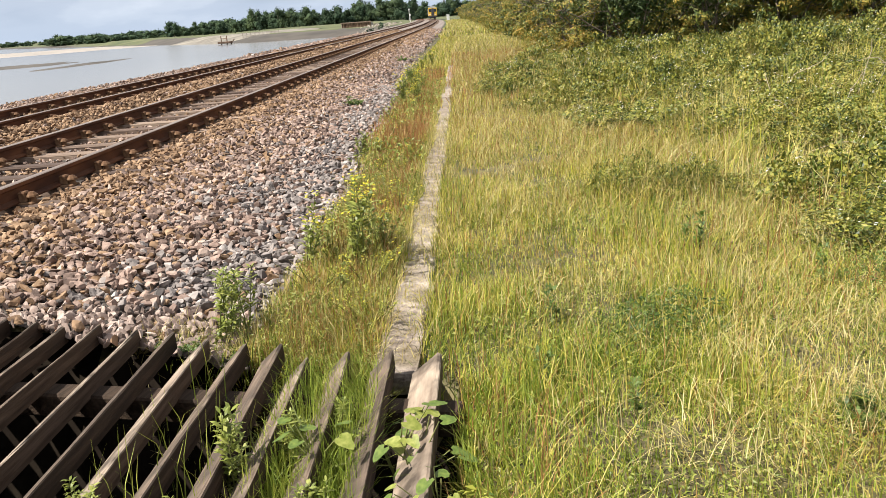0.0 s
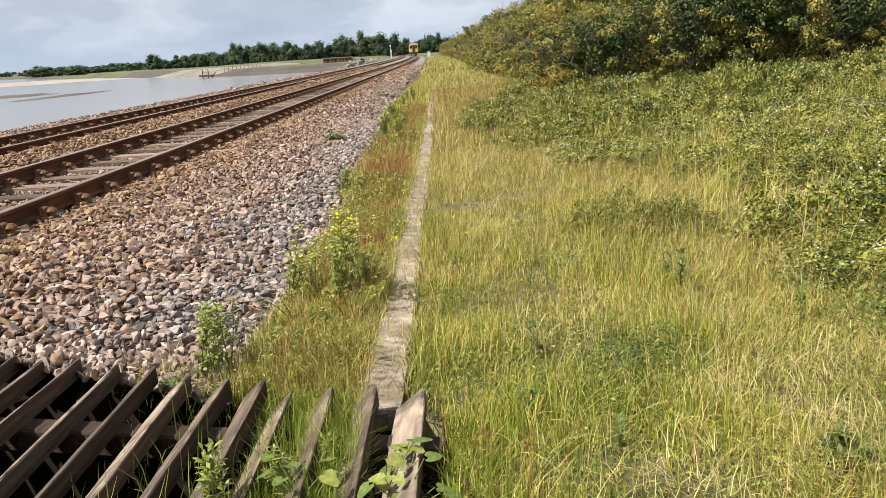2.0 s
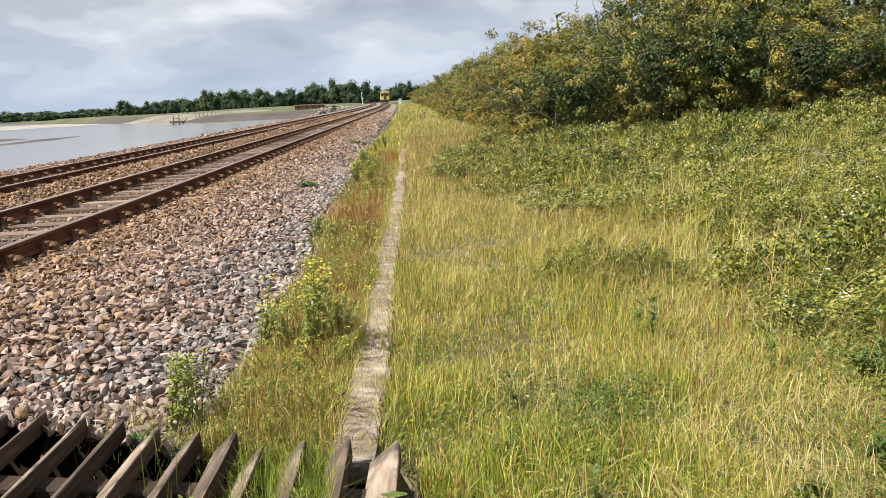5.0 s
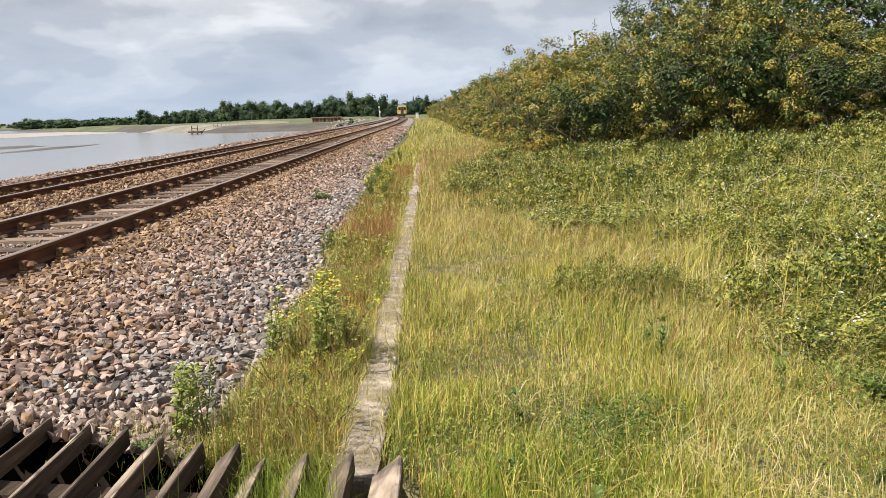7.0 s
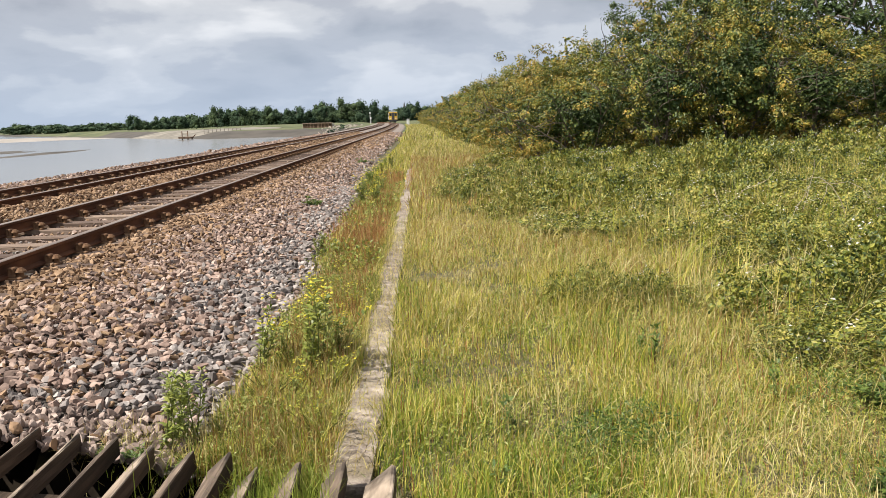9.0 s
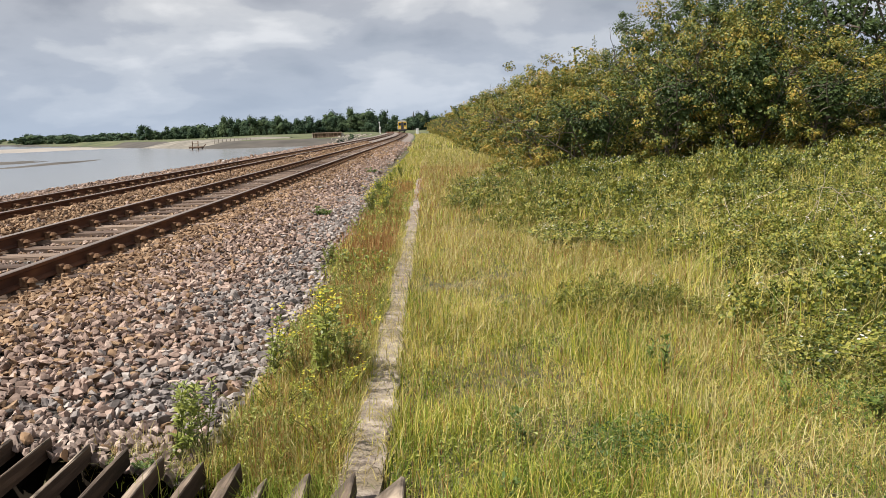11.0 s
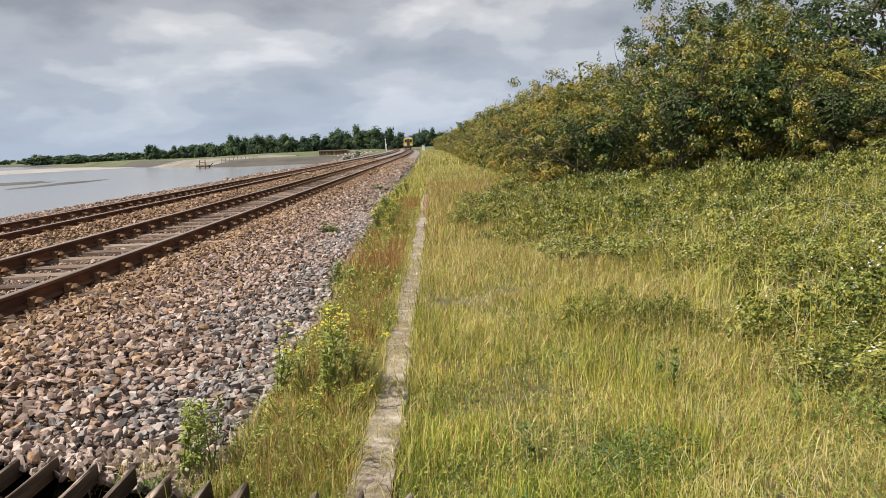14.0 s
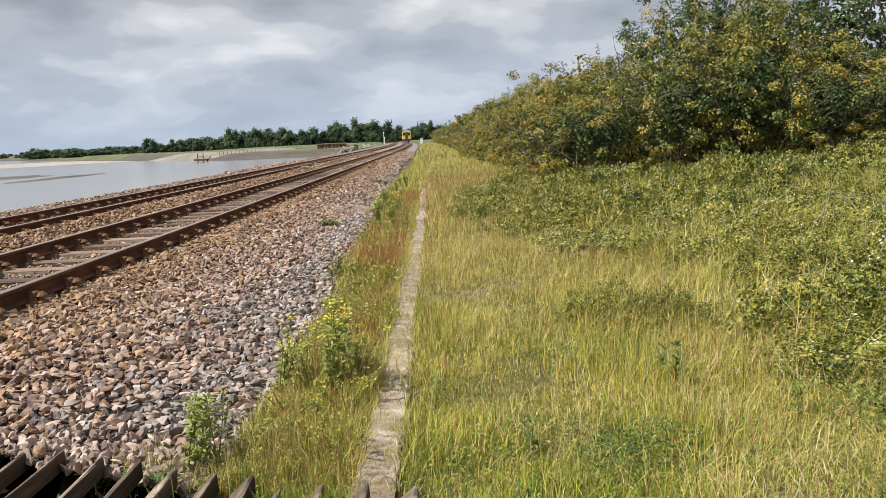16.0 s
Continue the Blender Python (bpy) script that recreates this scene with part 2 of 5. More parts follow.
M_white = material("white_petal", [(0.3, (0.62, 0.58, 0.55)), (0.7, (0.8, 0.78, 0.76))], scale=20, bump=0, rough=0.6, translucent=0.2)
M_stem = material("green_stem", [(0.3, (0.10, 0.13, 0.03)), (0.7, (0.20, 0.19, 0.06))], scale=8, bump=0)

# ---- mesh helpers ----
rng = np.random.default_rng(7)


def mesh_np(name, V, F, mats, idx=None, smooth=False):
    """A mesh from arrays: V (n, 3); F (m, 3) or (m, 4)."""
    V, F = np.asarray(V, np.float32), np.asarray(F, np.int32)
    me = bpy.data.meshes.new(name)
    k = F.shape[1]
    me.vertices.add(len(V))
    me.vertices.foreach_set("co", V.ravel())
    me.loops.add(F.size)
    me.loops.foreach_set("vertex_index", F.ravel())
    me.polygons.add(len(F))
    me.polygons.foreach_set("loop_start", np.arange(len(F), dtype=np.int32) * k)
    for m in mats:
        me.materials.append(m)
    if idx is not None:
        me.polygons.foreach_set("material_index", np.asarray(idx, np.int32))
    me.polygons.foreach_set("use_smooth", np.full(len(F), smooth))
    me.update(calc_edges=True)
    me.validate()
    return me


def part(name, me, parent, label="", m=None):
    """One mesh object under a thing or a part. me: mesh data."""
    ob = new(name, me)
    ob.parent = parent
    if m is not None:
        ob.matrix_basis = m
    return tagged(ob, label)


def bm_mesh(name, bm, *mats, smooth=False):
    me = bpy.data.meshes.new(name)
    bmesh.ops.recalc_face_normals(bm, faces=bm.faces)
    bm.to_mesh(me)
    bm.free()
    for m in mats:
        me.materials.append(m)
    if smooth:
        for p in me.polygons:
            p.use_smooth = True
    return me


def box(bm, x0, x1, y0, y1, z0, z1, bevel=0.0, mat=0):
    r = bmesh.ops.create_cube(bm, size=1.0, matrix=Matrix.LocRotScale(((x0 + x1) / 2, (y0 + y1) / 2, (z0 + z1) / 2), None, (x1 - x0, y1 - y0, z1 - z0)))
    fs = {f for v in r["verts"] for f in v.link_faces}
    for f in fs:
        f.material_index = mat
    if bevel:
        es = {e for v in r["verts"] for e in v.link_edges}
        rr = bmesh.ops.bevel(bm, geom=list(es), offset=bevel, segments=1, affect="EDGES")
        for f in rr["faces"]:
            f.material_index = mat
    return r


def tube(path, radii, sides=5):
    """Verts and quads of a tapered tube along a path."""
    path = np.asarray(path, float)
    n = len(path)
    tang = np.gradient(path, axis=0)
    tang /= np.linalg.norm(tang, axis=1, keepdims=True) + 1e-9
    ref = np.array([0.31, 0.95, 0.05])
    a = np.cross(tang, ref)
    a /= np.linalg.norm(a, axis=1, keepdims=True) + 1e-9
    b = np.cross(tang, a)
    th = np.linspace(0, 2 * np.pi, sides, endpoint=False)
    r = np.asarray(radii, float)[:, None, None]
    V = path[:, None, :] + r * (np.cos(th)[None, :, None] * a[:, None, :] + np.sin(th)[None, :, None] * b[:, None, :])
    F = []
    for i in range(n - 1):
        for j in range(sides):
            F.append((i * sides + j, i * sides + (j + 1) % sides, (i + 1) * sides + (j + 1) % sides, (i + 1) * sides + j))
    return V.reshape(-1, 3), np.array(F, np.int32)


def join(pieces):
    """Join (V, F) or (V, F, mat) pieces of one face size."""
    Vs, Fs, Is, o = [], [], [], 0
    for p in pieces:
        V, F = p[0], p[1]
        Vs.append(V)
        Fs.append(F + o)
        Is.append(np.full(len(F), p[2] if len(p) > 2 else 0))
        o += len(V)
    return np.concatenate(Vs), np.concatenate(Fs), np.concatenate(Is)


def unit(v):
    return v / (np.linalg.norm(v, axis=-1, keepdims=True) + 1e-9)


def leaves(C, Nrm, size, aspect=0.6, fold=0.25, rs=None):
    """Folded, pointed leaves at C facing about Nrm: six vertices, four triangles as two quads (mid rib raised)."""
    rs = rs or rng
    n = len(C)
    Nrm = unit(Nrm + rs.normal(0, 0.45, (n, 3)))
    t = unit(np.cross(Nrm, rs.normal(0, 1, (n, 3))))
    s = np.cross(Nrm, t)
    L = (size * rs.uniform(0.65, 1.3, n))[:, None]
    W = L * aspect * 0.5
    base, tip = C - t * L * 0.5, C + t * L * 0.5 - Nrm * L * 0.12
    ml, mr = C + s * W + Nrm * L * fold * 0.35 - t * L * 0.06, C - s * W + Nrm * L * fold * 0.35 - t * L * 0.06
    V = np.stack([base, mr, tip, ml], 1).reshape(-1, 3)
    i = np.arange(n)[:, None] * 4
    F = np.concatenate([i + np.array([[0, 1, 2]]), i + np.array([[0, 2, 3]])], 0)
    return V, F


def blades(X, Y, Z, h, width, lean, rs=None, bend=1.0):
    """Bent tapered grass blades: five vertices, three triangles each."""
    rs = rs or rng
    n = len(X)
    az = 3.2 * vnoise(X, Y, 1.3, 6) + 2.6 * vnoise(X, Y, 4.0, 9) + rs.normal(0, 1.6, n)
    d = np.stack([np.cos(az), np.sin(az), np.zeros(n)], 1)
    faz = rs.uniform(0, 2 * np.pi, n)
    s = np.stack([np.cos(faz), np.sin(faz), np.zeros(n)], 1)
    h, lean = np.broadcast_to(h, n)[:, None], (np.abs(rs.normal(0, 1, n)) * lean)[:, None]
    w = np.broadcast_to(width, n)[:, None]
    up = np.array([0, 0, 1.0])
    P = np.stack([X, Y, Z], 1)
    k = 1 / np.sqrt(1 + lean ** 2)
    m = P + (up * 0.55 + d * lean * 0.30) * h * k
    tip = P + (up * (1.0 - 0.12 * bend * lean) + d * lean * 0.95) * h * k
    V = np.stack([P - s * w, P + s * w, m + s * w * 0.75, m - s * w * 0.75, tip], 1).reshape(-1, 3)
    i = np.arange(n)[:, None] * 5
    F = np.concatenate([i + np.array([[0, 1, 2]]), i + np.array([[0, 2, 3]]), i + np.array([[3, 2, 4]])], 0)
    return V, F


def heads(X, Y, Z, h, length, lean, rs=None):
    """Grass stalks with a narrow seed head: a thin stem blade and two crossed slivers."""
    rs = rs or rng
    n = len(X)
    az = rs.uniform(0, 2 * np.pi, n)
    d = np.stack([np.cos(az), np.sin(az), np.zeros(n)], 1)
    s = np.stack([-np.sin(az + 0.8), np.cos(az + 0.8), np.zeros(n)], 1)
    h, lean = np.broadcast_to(h, n)[:, None], (np.abs(rs.normal(0, 1, n)) * lean)[:, None]
    P = np.stack([X, Y, Z], 1)
    top = P + np.array([0, 0, 1.0]) * h + d * lean * h
    ax = unit(top - P)
    L = np.broadcast_to(length, n)[:, None]
    w = 0.0016
    tip = top + ax * L
    mid = top + ax * L * 0.45
    o = np.cross(ax, s)
    V = np.stack([P - s * w, P + s * w, top, top, mid + s * L * 0.05, tip, mid - s * L * 0.05, top, mid + o * L * 0.05, tip, mid - o * L * 0.05], 1).reshape(-1, 3)
    i = np.arange(n)[:, None] * 11
    F = np.concatenate([i + np.array([f]) for f in ([0, 1, 2], [3, 4, 5], [3, 5, 6], [7, 8, 9], [7, 9, 10])], 0)
    return V, F


def curve_x(y):
    """Sideways shift of the line as it bends away to the left."""
    y = np.asarray(y, float)
    a = np.clip(y - 60, 0, None)
    b = np.clip(y - 280, 0, None)
    return -a ** 2 / 10000 - b ** 2 / 1800


def smooth01(a, b, x):
    t = np.clip((x - a) / (b - a), 0, 1)
    return t * t * (3 - 2 * t)


def vnoise(x, y, f, seed=0):
    """Cheap smooth noise from sines."""
    x, y = np.asarray(x) * f + seed * 1.7, np.asarray(y) * f - seed * 2.3
    return (np.sin(x * 1.3 + 1.1 * np.sin(y * 0.9)) + np.sin(y * 1.7 + 1.3 * np.sin(x * 1.1 + 2)) + np.sin((x + y) * 0.8 + np.sin(x * 2.1 - y))) / 3


BED_R, BED_FLAT, BED_L = -1.15, -3.2, -10.3


def ground_z(x, y):
    """Height of the one ground sheet."""
    x, y = np.asarray(x, float), np.asarray(y, float)
    xs = x - curve_x(y)
    bed = 0.20 * np.clip((BED_R - xs) / (BED_R - BED_FLAT), 0, 1) - 0.09 * smooth01(1.3, 1.9, -xs)
    z = bed + 0.03 * vnoise(x, y, 1.1) * (xs > -0.2) * smooth01(0, 1, xs + 0.2)
    z = z + 0.06 * np.clip(xs - 2.0, 0, 10) * smooth01(1, 4, y)
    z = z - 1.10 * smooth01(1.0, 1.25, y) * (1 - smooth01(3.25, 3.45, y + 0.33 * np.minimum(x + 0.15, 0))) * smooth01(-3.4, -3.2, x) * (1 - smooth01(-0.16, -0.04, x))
    fall = np.clip((BED_L - xs) / 3.6, 0, 1)
    d = y - 205 - 1.45 * np.clip(-50 - x, 0, None) + 6 * vnoise(x, y, 0.05)
    low = -2.5 + 2.3 * smooth01(-6, 26, d) * np.where(x < -150, 0.45, 1.0) + 0.9 * smooth01(30, 90, d) * smooth01(-110, -60, x)
    return np.where(xs < BED_L, z * (1 - fall) + low * fall, z)


# ---- ground, water ----


def axis(lo, fine_lo, fine_hi, hi, step, grow=1.22):
    a = list(np.arange(fine_lo, fine_hi, step))
    v, s = fine_hi, step
    while v < hi:
        a.append(v)
        s *= grow
        v += s
    a.append(hi)
    v, s = fine_lo - step, step
    while v > lo:
        a.insert(0, v)
        s *= grow
        v -= s
    a.insert(0, lo)
    return np.array(a)


def grid_mesh(name, xs, ys, fz, mats, pick=None):
    X, Y = np.meshgrid(xs, ys)
    V = np.stack([X.ravel(), Y.ravel(), fz(X, Y).ravel()], 1)
    nx, ny = len(xs), len(ys)
    i, j = np.meshgrid(np.arange(nx - 1), np.arange(ny - 1))
    a = (j * nx + i).ravel()
    F = np.stack([a, a + 1, a + nx + 1, a + nx], 1)
    idx = None
    if pick is not None:
        c = V[F].mean(1)
        idx = pick(c)
    return mesh_np(name, V, F, mats, idx, smooth=True)


def ground_pick(c):
    xs = c[:, 0] - curve_x(c[:, 1])
    k = np.zeros(len(c), int)
    k[(c[:, 1] > 60) | (c[:, 0] > 14)] = 1
    k[(xs < BED_L) & (c[:, 2] < -0.3) & ((c[:, 0] > -110) | (c[:, 2] < -1.75))] = 2
    # pit floor and walls take the colour with the shade in it
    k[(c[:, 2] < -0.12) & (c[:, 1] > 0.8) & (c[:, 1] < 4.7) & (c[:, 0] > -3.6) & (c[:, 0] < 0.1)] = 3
    return k


gx = np.concatenate([np.linspace(-2500, -420, 14), np.linspace(-400, -45, 72), np.linspace(-42, -14, 15), axis(-13, -13, 9, 2500, 0.25, 1.3)[1:]])
gy = axis(-900, -2, 26, 320, 0.3, 1.09)
gy = np.concatenate([gy[gy < 160], np.linspace(160, 420, 90), np.geomspace(425, 3000, 40)])
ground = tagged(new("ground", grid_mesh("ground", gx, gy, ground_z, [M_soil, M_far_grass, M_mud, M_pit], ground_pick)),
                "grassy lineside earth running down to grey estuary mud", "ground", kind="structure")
wx, wy = np.linspace(-3000, -11.5, 40), np.linspace(-300, 900, 40)
water = tagged(new("water", grid_mesh("water", wx, wy, lambda X, Y: X * 0 - 2.0, [M_water])), "calm grey-blue tidal estuary water beside the railway", "water", kind="structure")

# ---- railway ----


def stone_variants(n, rs, level=2, weld=0.10):
    """Angular crushed stones of about unit size."""
    out = []
    for _ in range(n):
        bm = bmesh.new()
        bmesh.ops.create_icosphere(bm, subdivisions=level, radius=0.5)
        bmesh.ops.rotate(bm, verts=bm.verts[:], matrix=Euler(rs.uniform(0, 6, 3)).to_matrix())
        for v in bm.verts:
            v.co *= float(rs.uniform(0.92, 1.08))
        for _cut in range(9):
            d = Vector(unit(rs.normal(0, 1, 3)))
            lim = float(rs.uniform(0.13, 0.28))
            for v in bm.verts:
                over = v.co.dot(d) - lim
                if over > 0:
                    v.co -= d * over
        bmesh.ops.remove_doubles(bm, verts=bm.verts[:], dist=weld)
        bmesh.ops.triangulate(bm, faces=bm.faces[:])
        bm.verts.ensure_lookup_table()
        bm.verts.index_update()
        sc = rs.uniform(0.85, 1.3, 3) * np.array([1.5, 1.25, 0.9])
        for v in bm.verts:
            v.co = Vector([float(a) for a in np.array(v.co) * sc])
        V = np.array([v.co[:] for v in bm.verts])
        F = np.array([[v.index for v in f.verts] for f in bm.faces])
        bm.free()
        out.append((V, F))
    return out


def rand_rot(n, rs):
    q = unit(rs.normal(0, 1, (n, 4)))
    w, x, y, z = q.T
    return np.stack([np.stack([1 - 2 * (y * y + z * z), 2 * (x * y - w * z), 2 * (x * z + w * y)], 1),
                     np.stack([2 * (x * y + w * z), 1 - 2 * (x * x + z * z), 2 * (y * z - w * x)], 1),
                     np.stack([2 * (x * z - w * y), 2 * (y * z + w * x), 1 - 2 * (x * x + y * y)], 1)], 1)


rs_b = np.random.default_rng(3)
STONES = stone_variants(24, rs_b)
SMALL = stone_variants(20, rs_b, 1, 0.08)
TINY = stone_variants(16, rs_b, 1, 0.22)


def bed_z(x, y):
    xs = x - curve_x(y)
    base = 0.20 * np.clip((BED_R - xs) / (BED_R - BED_FLAT), 0, 1)
    four = ((xs > -5.4) & (xs < -3.9)) | ((xs > -8.85) & (xs < -7.35))
    shoulder = ((xs > -3.9) & (xs < -3.5)) | ((xs < -8.85) & (xs > -9.2))
    return base - 0.03 * four - 0.010 * shoulder + 0.012 * vnoise(x, y, 3.0) + 0.11 * np.exp(-((xs + 6.70) / 0.42) ** 2)


def scatter_stones(X, Y, size, rs, kinds, sink=0.15):
    """Joined stones at the places given."""
    pieces_v, pieces_f, o = [], [], 0
    pick = rs.integers(0, len(kinds), len(X))
    for k, (V, F) in enumerate(kinds):
        i = np.where(pick == k)[0]
        if not len(i):
            continue
        R = rand_rot(len(i), rs)
        s = size[i] * rs.uniform(0.6, 1.6, len(i))
        W = np.einsum("nij,vj->nvi", R, V) * s[:, None, None]
        W[:, :, 2] *= 0.8
        W += np.stack([X[i], Y[i], bed_z(X[i], Y[i]) + s * sink + rs.uniform(-0.018, 0.018, len(i))], 1)[:, None, :]
        pieces_v.append(W.reshape(-1, 3))
        pieces_f.append((np.arange(len(i))[:, None, None] * len(V) + F[None]).reshape(-1, 3) + o)
        o += W.shape[0] * W.shape[1]
    return np.concatenate(pieces_v), np.concatenate(pieces_f)


def jitter_grid(x0, x1, y0, y1, step, rs):
    X, Y = np.meshgrid(np.arange(x0, x1, step), np.arange(y0, y1, step))
    X, Y = X.ravel(), Y.ravel()
    return X + rs.uniform(-0.5, 0.5, len(X)) * step, Y + rs.uniform(-0.5, 0.5, len(Y)) * step


# shaped bed under the stones, near parts coloured dark as shade in the gaps
bx = np.arange(-10.9, -0.9, 0.2)
by = np.concatenate([np.arange(3.4, 40, 0.4), np.geomspace(40, 420, 60)])
X, Y = np.meshgrid(bx, by)
right = 1.1 + 0.032 * np.clip(Y - 6, 0, 36)
Xc = np.where(X > -3.2, -3.2 + (X + 3.2) * (3.2 - right) / 2.1, X) + curve_x(Y)
off = 0.33 * np.clip(-0.15 - X, 0, 3.2) * (X > -3.5) * (1 - smooth01(3.4, 9.0, Y))
Ys = Y + off + 0.05
V = np.stack([Xc.ravel(), Ys.ravel(), (bed_z(Xc, Ys) - 0.014 - 0.05 * (X < -10.6) - 0.05 * (X > -1.12)).ravel()], 1)
a = (np.meshgrid(np.arange(len(bx) - 1), np.arange(len(by) - 1))[1] * len(bx) + np.meshgrid(np.arange(len(bx) - 1), np.arange(len(by) - 1))[0]).ravel()
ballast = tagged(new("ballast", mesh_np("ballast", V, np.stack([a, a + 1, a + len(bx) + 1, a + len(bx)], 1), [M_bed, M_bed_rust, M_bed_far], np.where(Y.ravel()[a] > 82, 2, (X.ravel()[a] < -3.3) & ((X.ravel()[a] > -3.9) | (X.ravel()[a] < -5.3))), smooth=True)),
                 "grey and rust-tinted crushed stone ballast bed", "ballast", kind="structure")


def rusty(X, Y, rs):
    xs = X - curve_x(Y)
    near = np.minimum(np.abs(xs + 3.9), np.abs(xs + 5.4))
    p = np.where(xs < -9.3, 0.12, 1.0) * np.where(xs < -5.7, 0.85, np.exp(-(np.clip(-3.9 - xs, -9, 0) / 1.05) ** 2))
    p = np.where((xs > -5.3) & (xs < -4.0), 0.30, p)
    return rs.uniform(0, 1, len(X)) < np.clip(p + 0.03 + 0.05 * (xs < -1.9), 0, 0.94)


def edge_ok(X, Y, rs):
    xs = X - curve_x(Y)
    e = -1.0 + 0.12 * vnoise(X * 0, Y, 1.3) - 0.025 * np.clip(Y - 6, 0, 30)
    thin = np.clip((e - xs) / 0.16, 0, 1)
    return (rs.uniform(0, 1, len(X)) < thin) & ~((Y < 3.40 + 0.33 * (-0.15 - X)) & (X > -3.3))


def bury(X, Y, rs):
    """Fewer stones on sleepers and none on the rails."""
    xs = X - curve_x(Y)
    rail = np.min([np.abs(xs - r) for r in (-3.90, -5.405, -7.35, -8.855)], axis=0) < 0.12
    return ~rail


zones = [(-3.9, -0.9, 3.4, 10.0, 0.045, 0.056), (-3.9, -0.9, 10.0, 20.0, 0.054, 0.063), (-10.6, -3.9, 5.0, 22.0, 0.074, 0.066),
         (-10.6, -0.9, 20.0, 42.0, 0.088, 0.072), (-10.6, -1.2, 42.0, 90.0, 0.20, 0.15)]
first = []
for zx0, zx1, zy0, zy1, step, size in zones:
    X, Y = jitter_grid(zx0, zx1, zy0, zy1, step, rs_b)
    X = X + curve_x(Y)
    keep = edge_ok(X, Y, rs_b) & bury(X, Y, rs_b)
    xs = X - curve_x(Y)
    four = ((xs > -5.38) & (xs < -3.92)) | ((xs > -8.83) & (xs < -7.37))
    keep &= ~four | ((np.abs((Y - 7.10 + 0.388) % 0.776 - 0.388) > 0.14) & (rs_b.uniform(0, 1, len(X)) < 0.95)) | (rs_b.uniform(0, 1, len(X)) < 0.10)
    keep &= (Y > 2.32 - 1.93 * X - 8)
    X, Y = X[keep], Y[keep]
    r = rusty(X, Y, rs_b)
    xs = X - curve_x(Y)
    sz = np.where(((xs > -5.38) & (xs < -3.92)) | ((xs > -8.83) & (xs < -7.37)), size * 0.72, size)
    lone = np.zeros(len(X), bool)
    if zy0 == 3.4:
        cand = np.where((Y < 4.9) & (X > -2.6) & (X < -1.2) & ~r)[0]
        lone[cand[:300]] = True
        first = [(float(X[i]), float(Y[i])) for i in np.where(lone)[0]]
    b = ~r & ~lone & (rs_b.uniform(0, 1, len(X)) < 0.24 + 0.70 * smooth01(1.45, 2.5, -(X - curve_x(Y)) + 0.35 * vnoise(X, Y, 1.3, 5)))
    for flag, mat, nm in ((~r & ~lone & ~b, M_stone, "grey_stones"), (b, M_stone_brown, "brown_stones"), (r & ~lone, M_stone_rust, "rusty_stones")):
        if flag.sum():
            V, F = scatter_stones(X[flag], Y[flag], sz[flag], rs_b, STONES if zy1 < 11 else SMALL if zy1 < 23 else TINY)
            ob = part(nm, mesh_np(nm, V, F, [mat]), ballast, "loose crushed ballast stones")
            tagged(ob, kind="stuff")

# bed behind the guard, beyond the walked line
V = np.array([(x, y, float(bed_z(np.float64(x), np.float64(3.0))) - 0.01) for y in (-9.0, 3.6) for x in (-10.6, -9.0, -7.0, -5.3, -3.35)])
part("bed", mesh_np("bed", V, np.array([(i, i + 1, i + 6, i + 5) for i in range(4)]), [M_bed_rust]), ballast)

# rails
HEAD = [(-0.036, 0.0), (-0.036, -0.03), (-0.012, -0.045), (-0.011, -0.125), (-0.07, -0.145), (-0.07, -0.158),
        (0.07, -0.158), (0.07, -0.145), (0.011, -0.125), (0.012, -0.045), (0.036, -0.03), (0.036, 0.0), (0.026, 0.006), (-0.026, 0.006)]
RAIL_Z = 0.40


def rail(x0, label, drop=0.0):
    ys = np.concatenate([np.arange(-8, 60, 2.0), np.arange(60, 420, 5.0)])
    prof = np.array(HEAD)
    n = len(prof)
    V = np.stack([np.stack([x0 + curve_x(y) + prof[:, 0], np.full(n, y), RAIL_Z - drop - 0.006 + prof[:, 1]], 1) for y in ys]).reshape(-1, 3)
    F, I = [], []
    for i in range(len(ys) - 1):
        for j in range(n):
            F.append((i * n + j, i * n + (j + 1) % n, (i + 1) * n + (j + 1) % n, (i + 1) * n + j))
            I.append(1 if j in (11, 12, 13) else 0)
    ob = new("rail", mesh_np("rail", V, np.array(F), [M_rail, M_railtop], I))
    return tagged(ob, label, "rail", "running rails")


for x0 in (-3.90, -5.405):
    rail(x0, "rust-brown steel running rail with a worn pale head, seated in chairs")
for x0, drop in ((-7.35, 0.015), (-8.855, 0.055)):
    rail(x0, "rust-brown steel rail of the seaward track on timber sleepers", drop)


def chair_mesh():
    """Cast rail chair: base, two sloping jaws against the rail and a domed screw cap on a ferrule each side."""
    bm = bmesh.new()
    box(bm, -0.19, 0.19, -0.08, 0.08, -0.01, 0.026, 0.008)
    for s in (-1, 1):
        jaw = box(bm, min(s * 0.05, s * 0.125), max(s * 0.05, s * 0.125), -0.045, 0.045, 0.02, 0.115, 0.012)
        for v in {w for f in jaw["verts"] if f.is_valid for e in f.link_edges for w in e.verts}:
            if v.co.z > 0.08 and abs(v.co.x) > 0.09:
                v.co.x -= s * 0.028
        for r1, r2, d, z in ((0.034, 0.028, 0.05, 0.045), (0.055, 0.050, 0.014, 0.075), (0.050, 0.022, 0.026, 0.095)):
            bmesh.ops.create_cone(bm, cap_ends=True, segments=8, radius1=r1, radius2=r2, depth=d, matrix=Matrix.Translation((s * 0.158, 0.0, z)))
    return bm_mesh("chair", bm, M_chair)


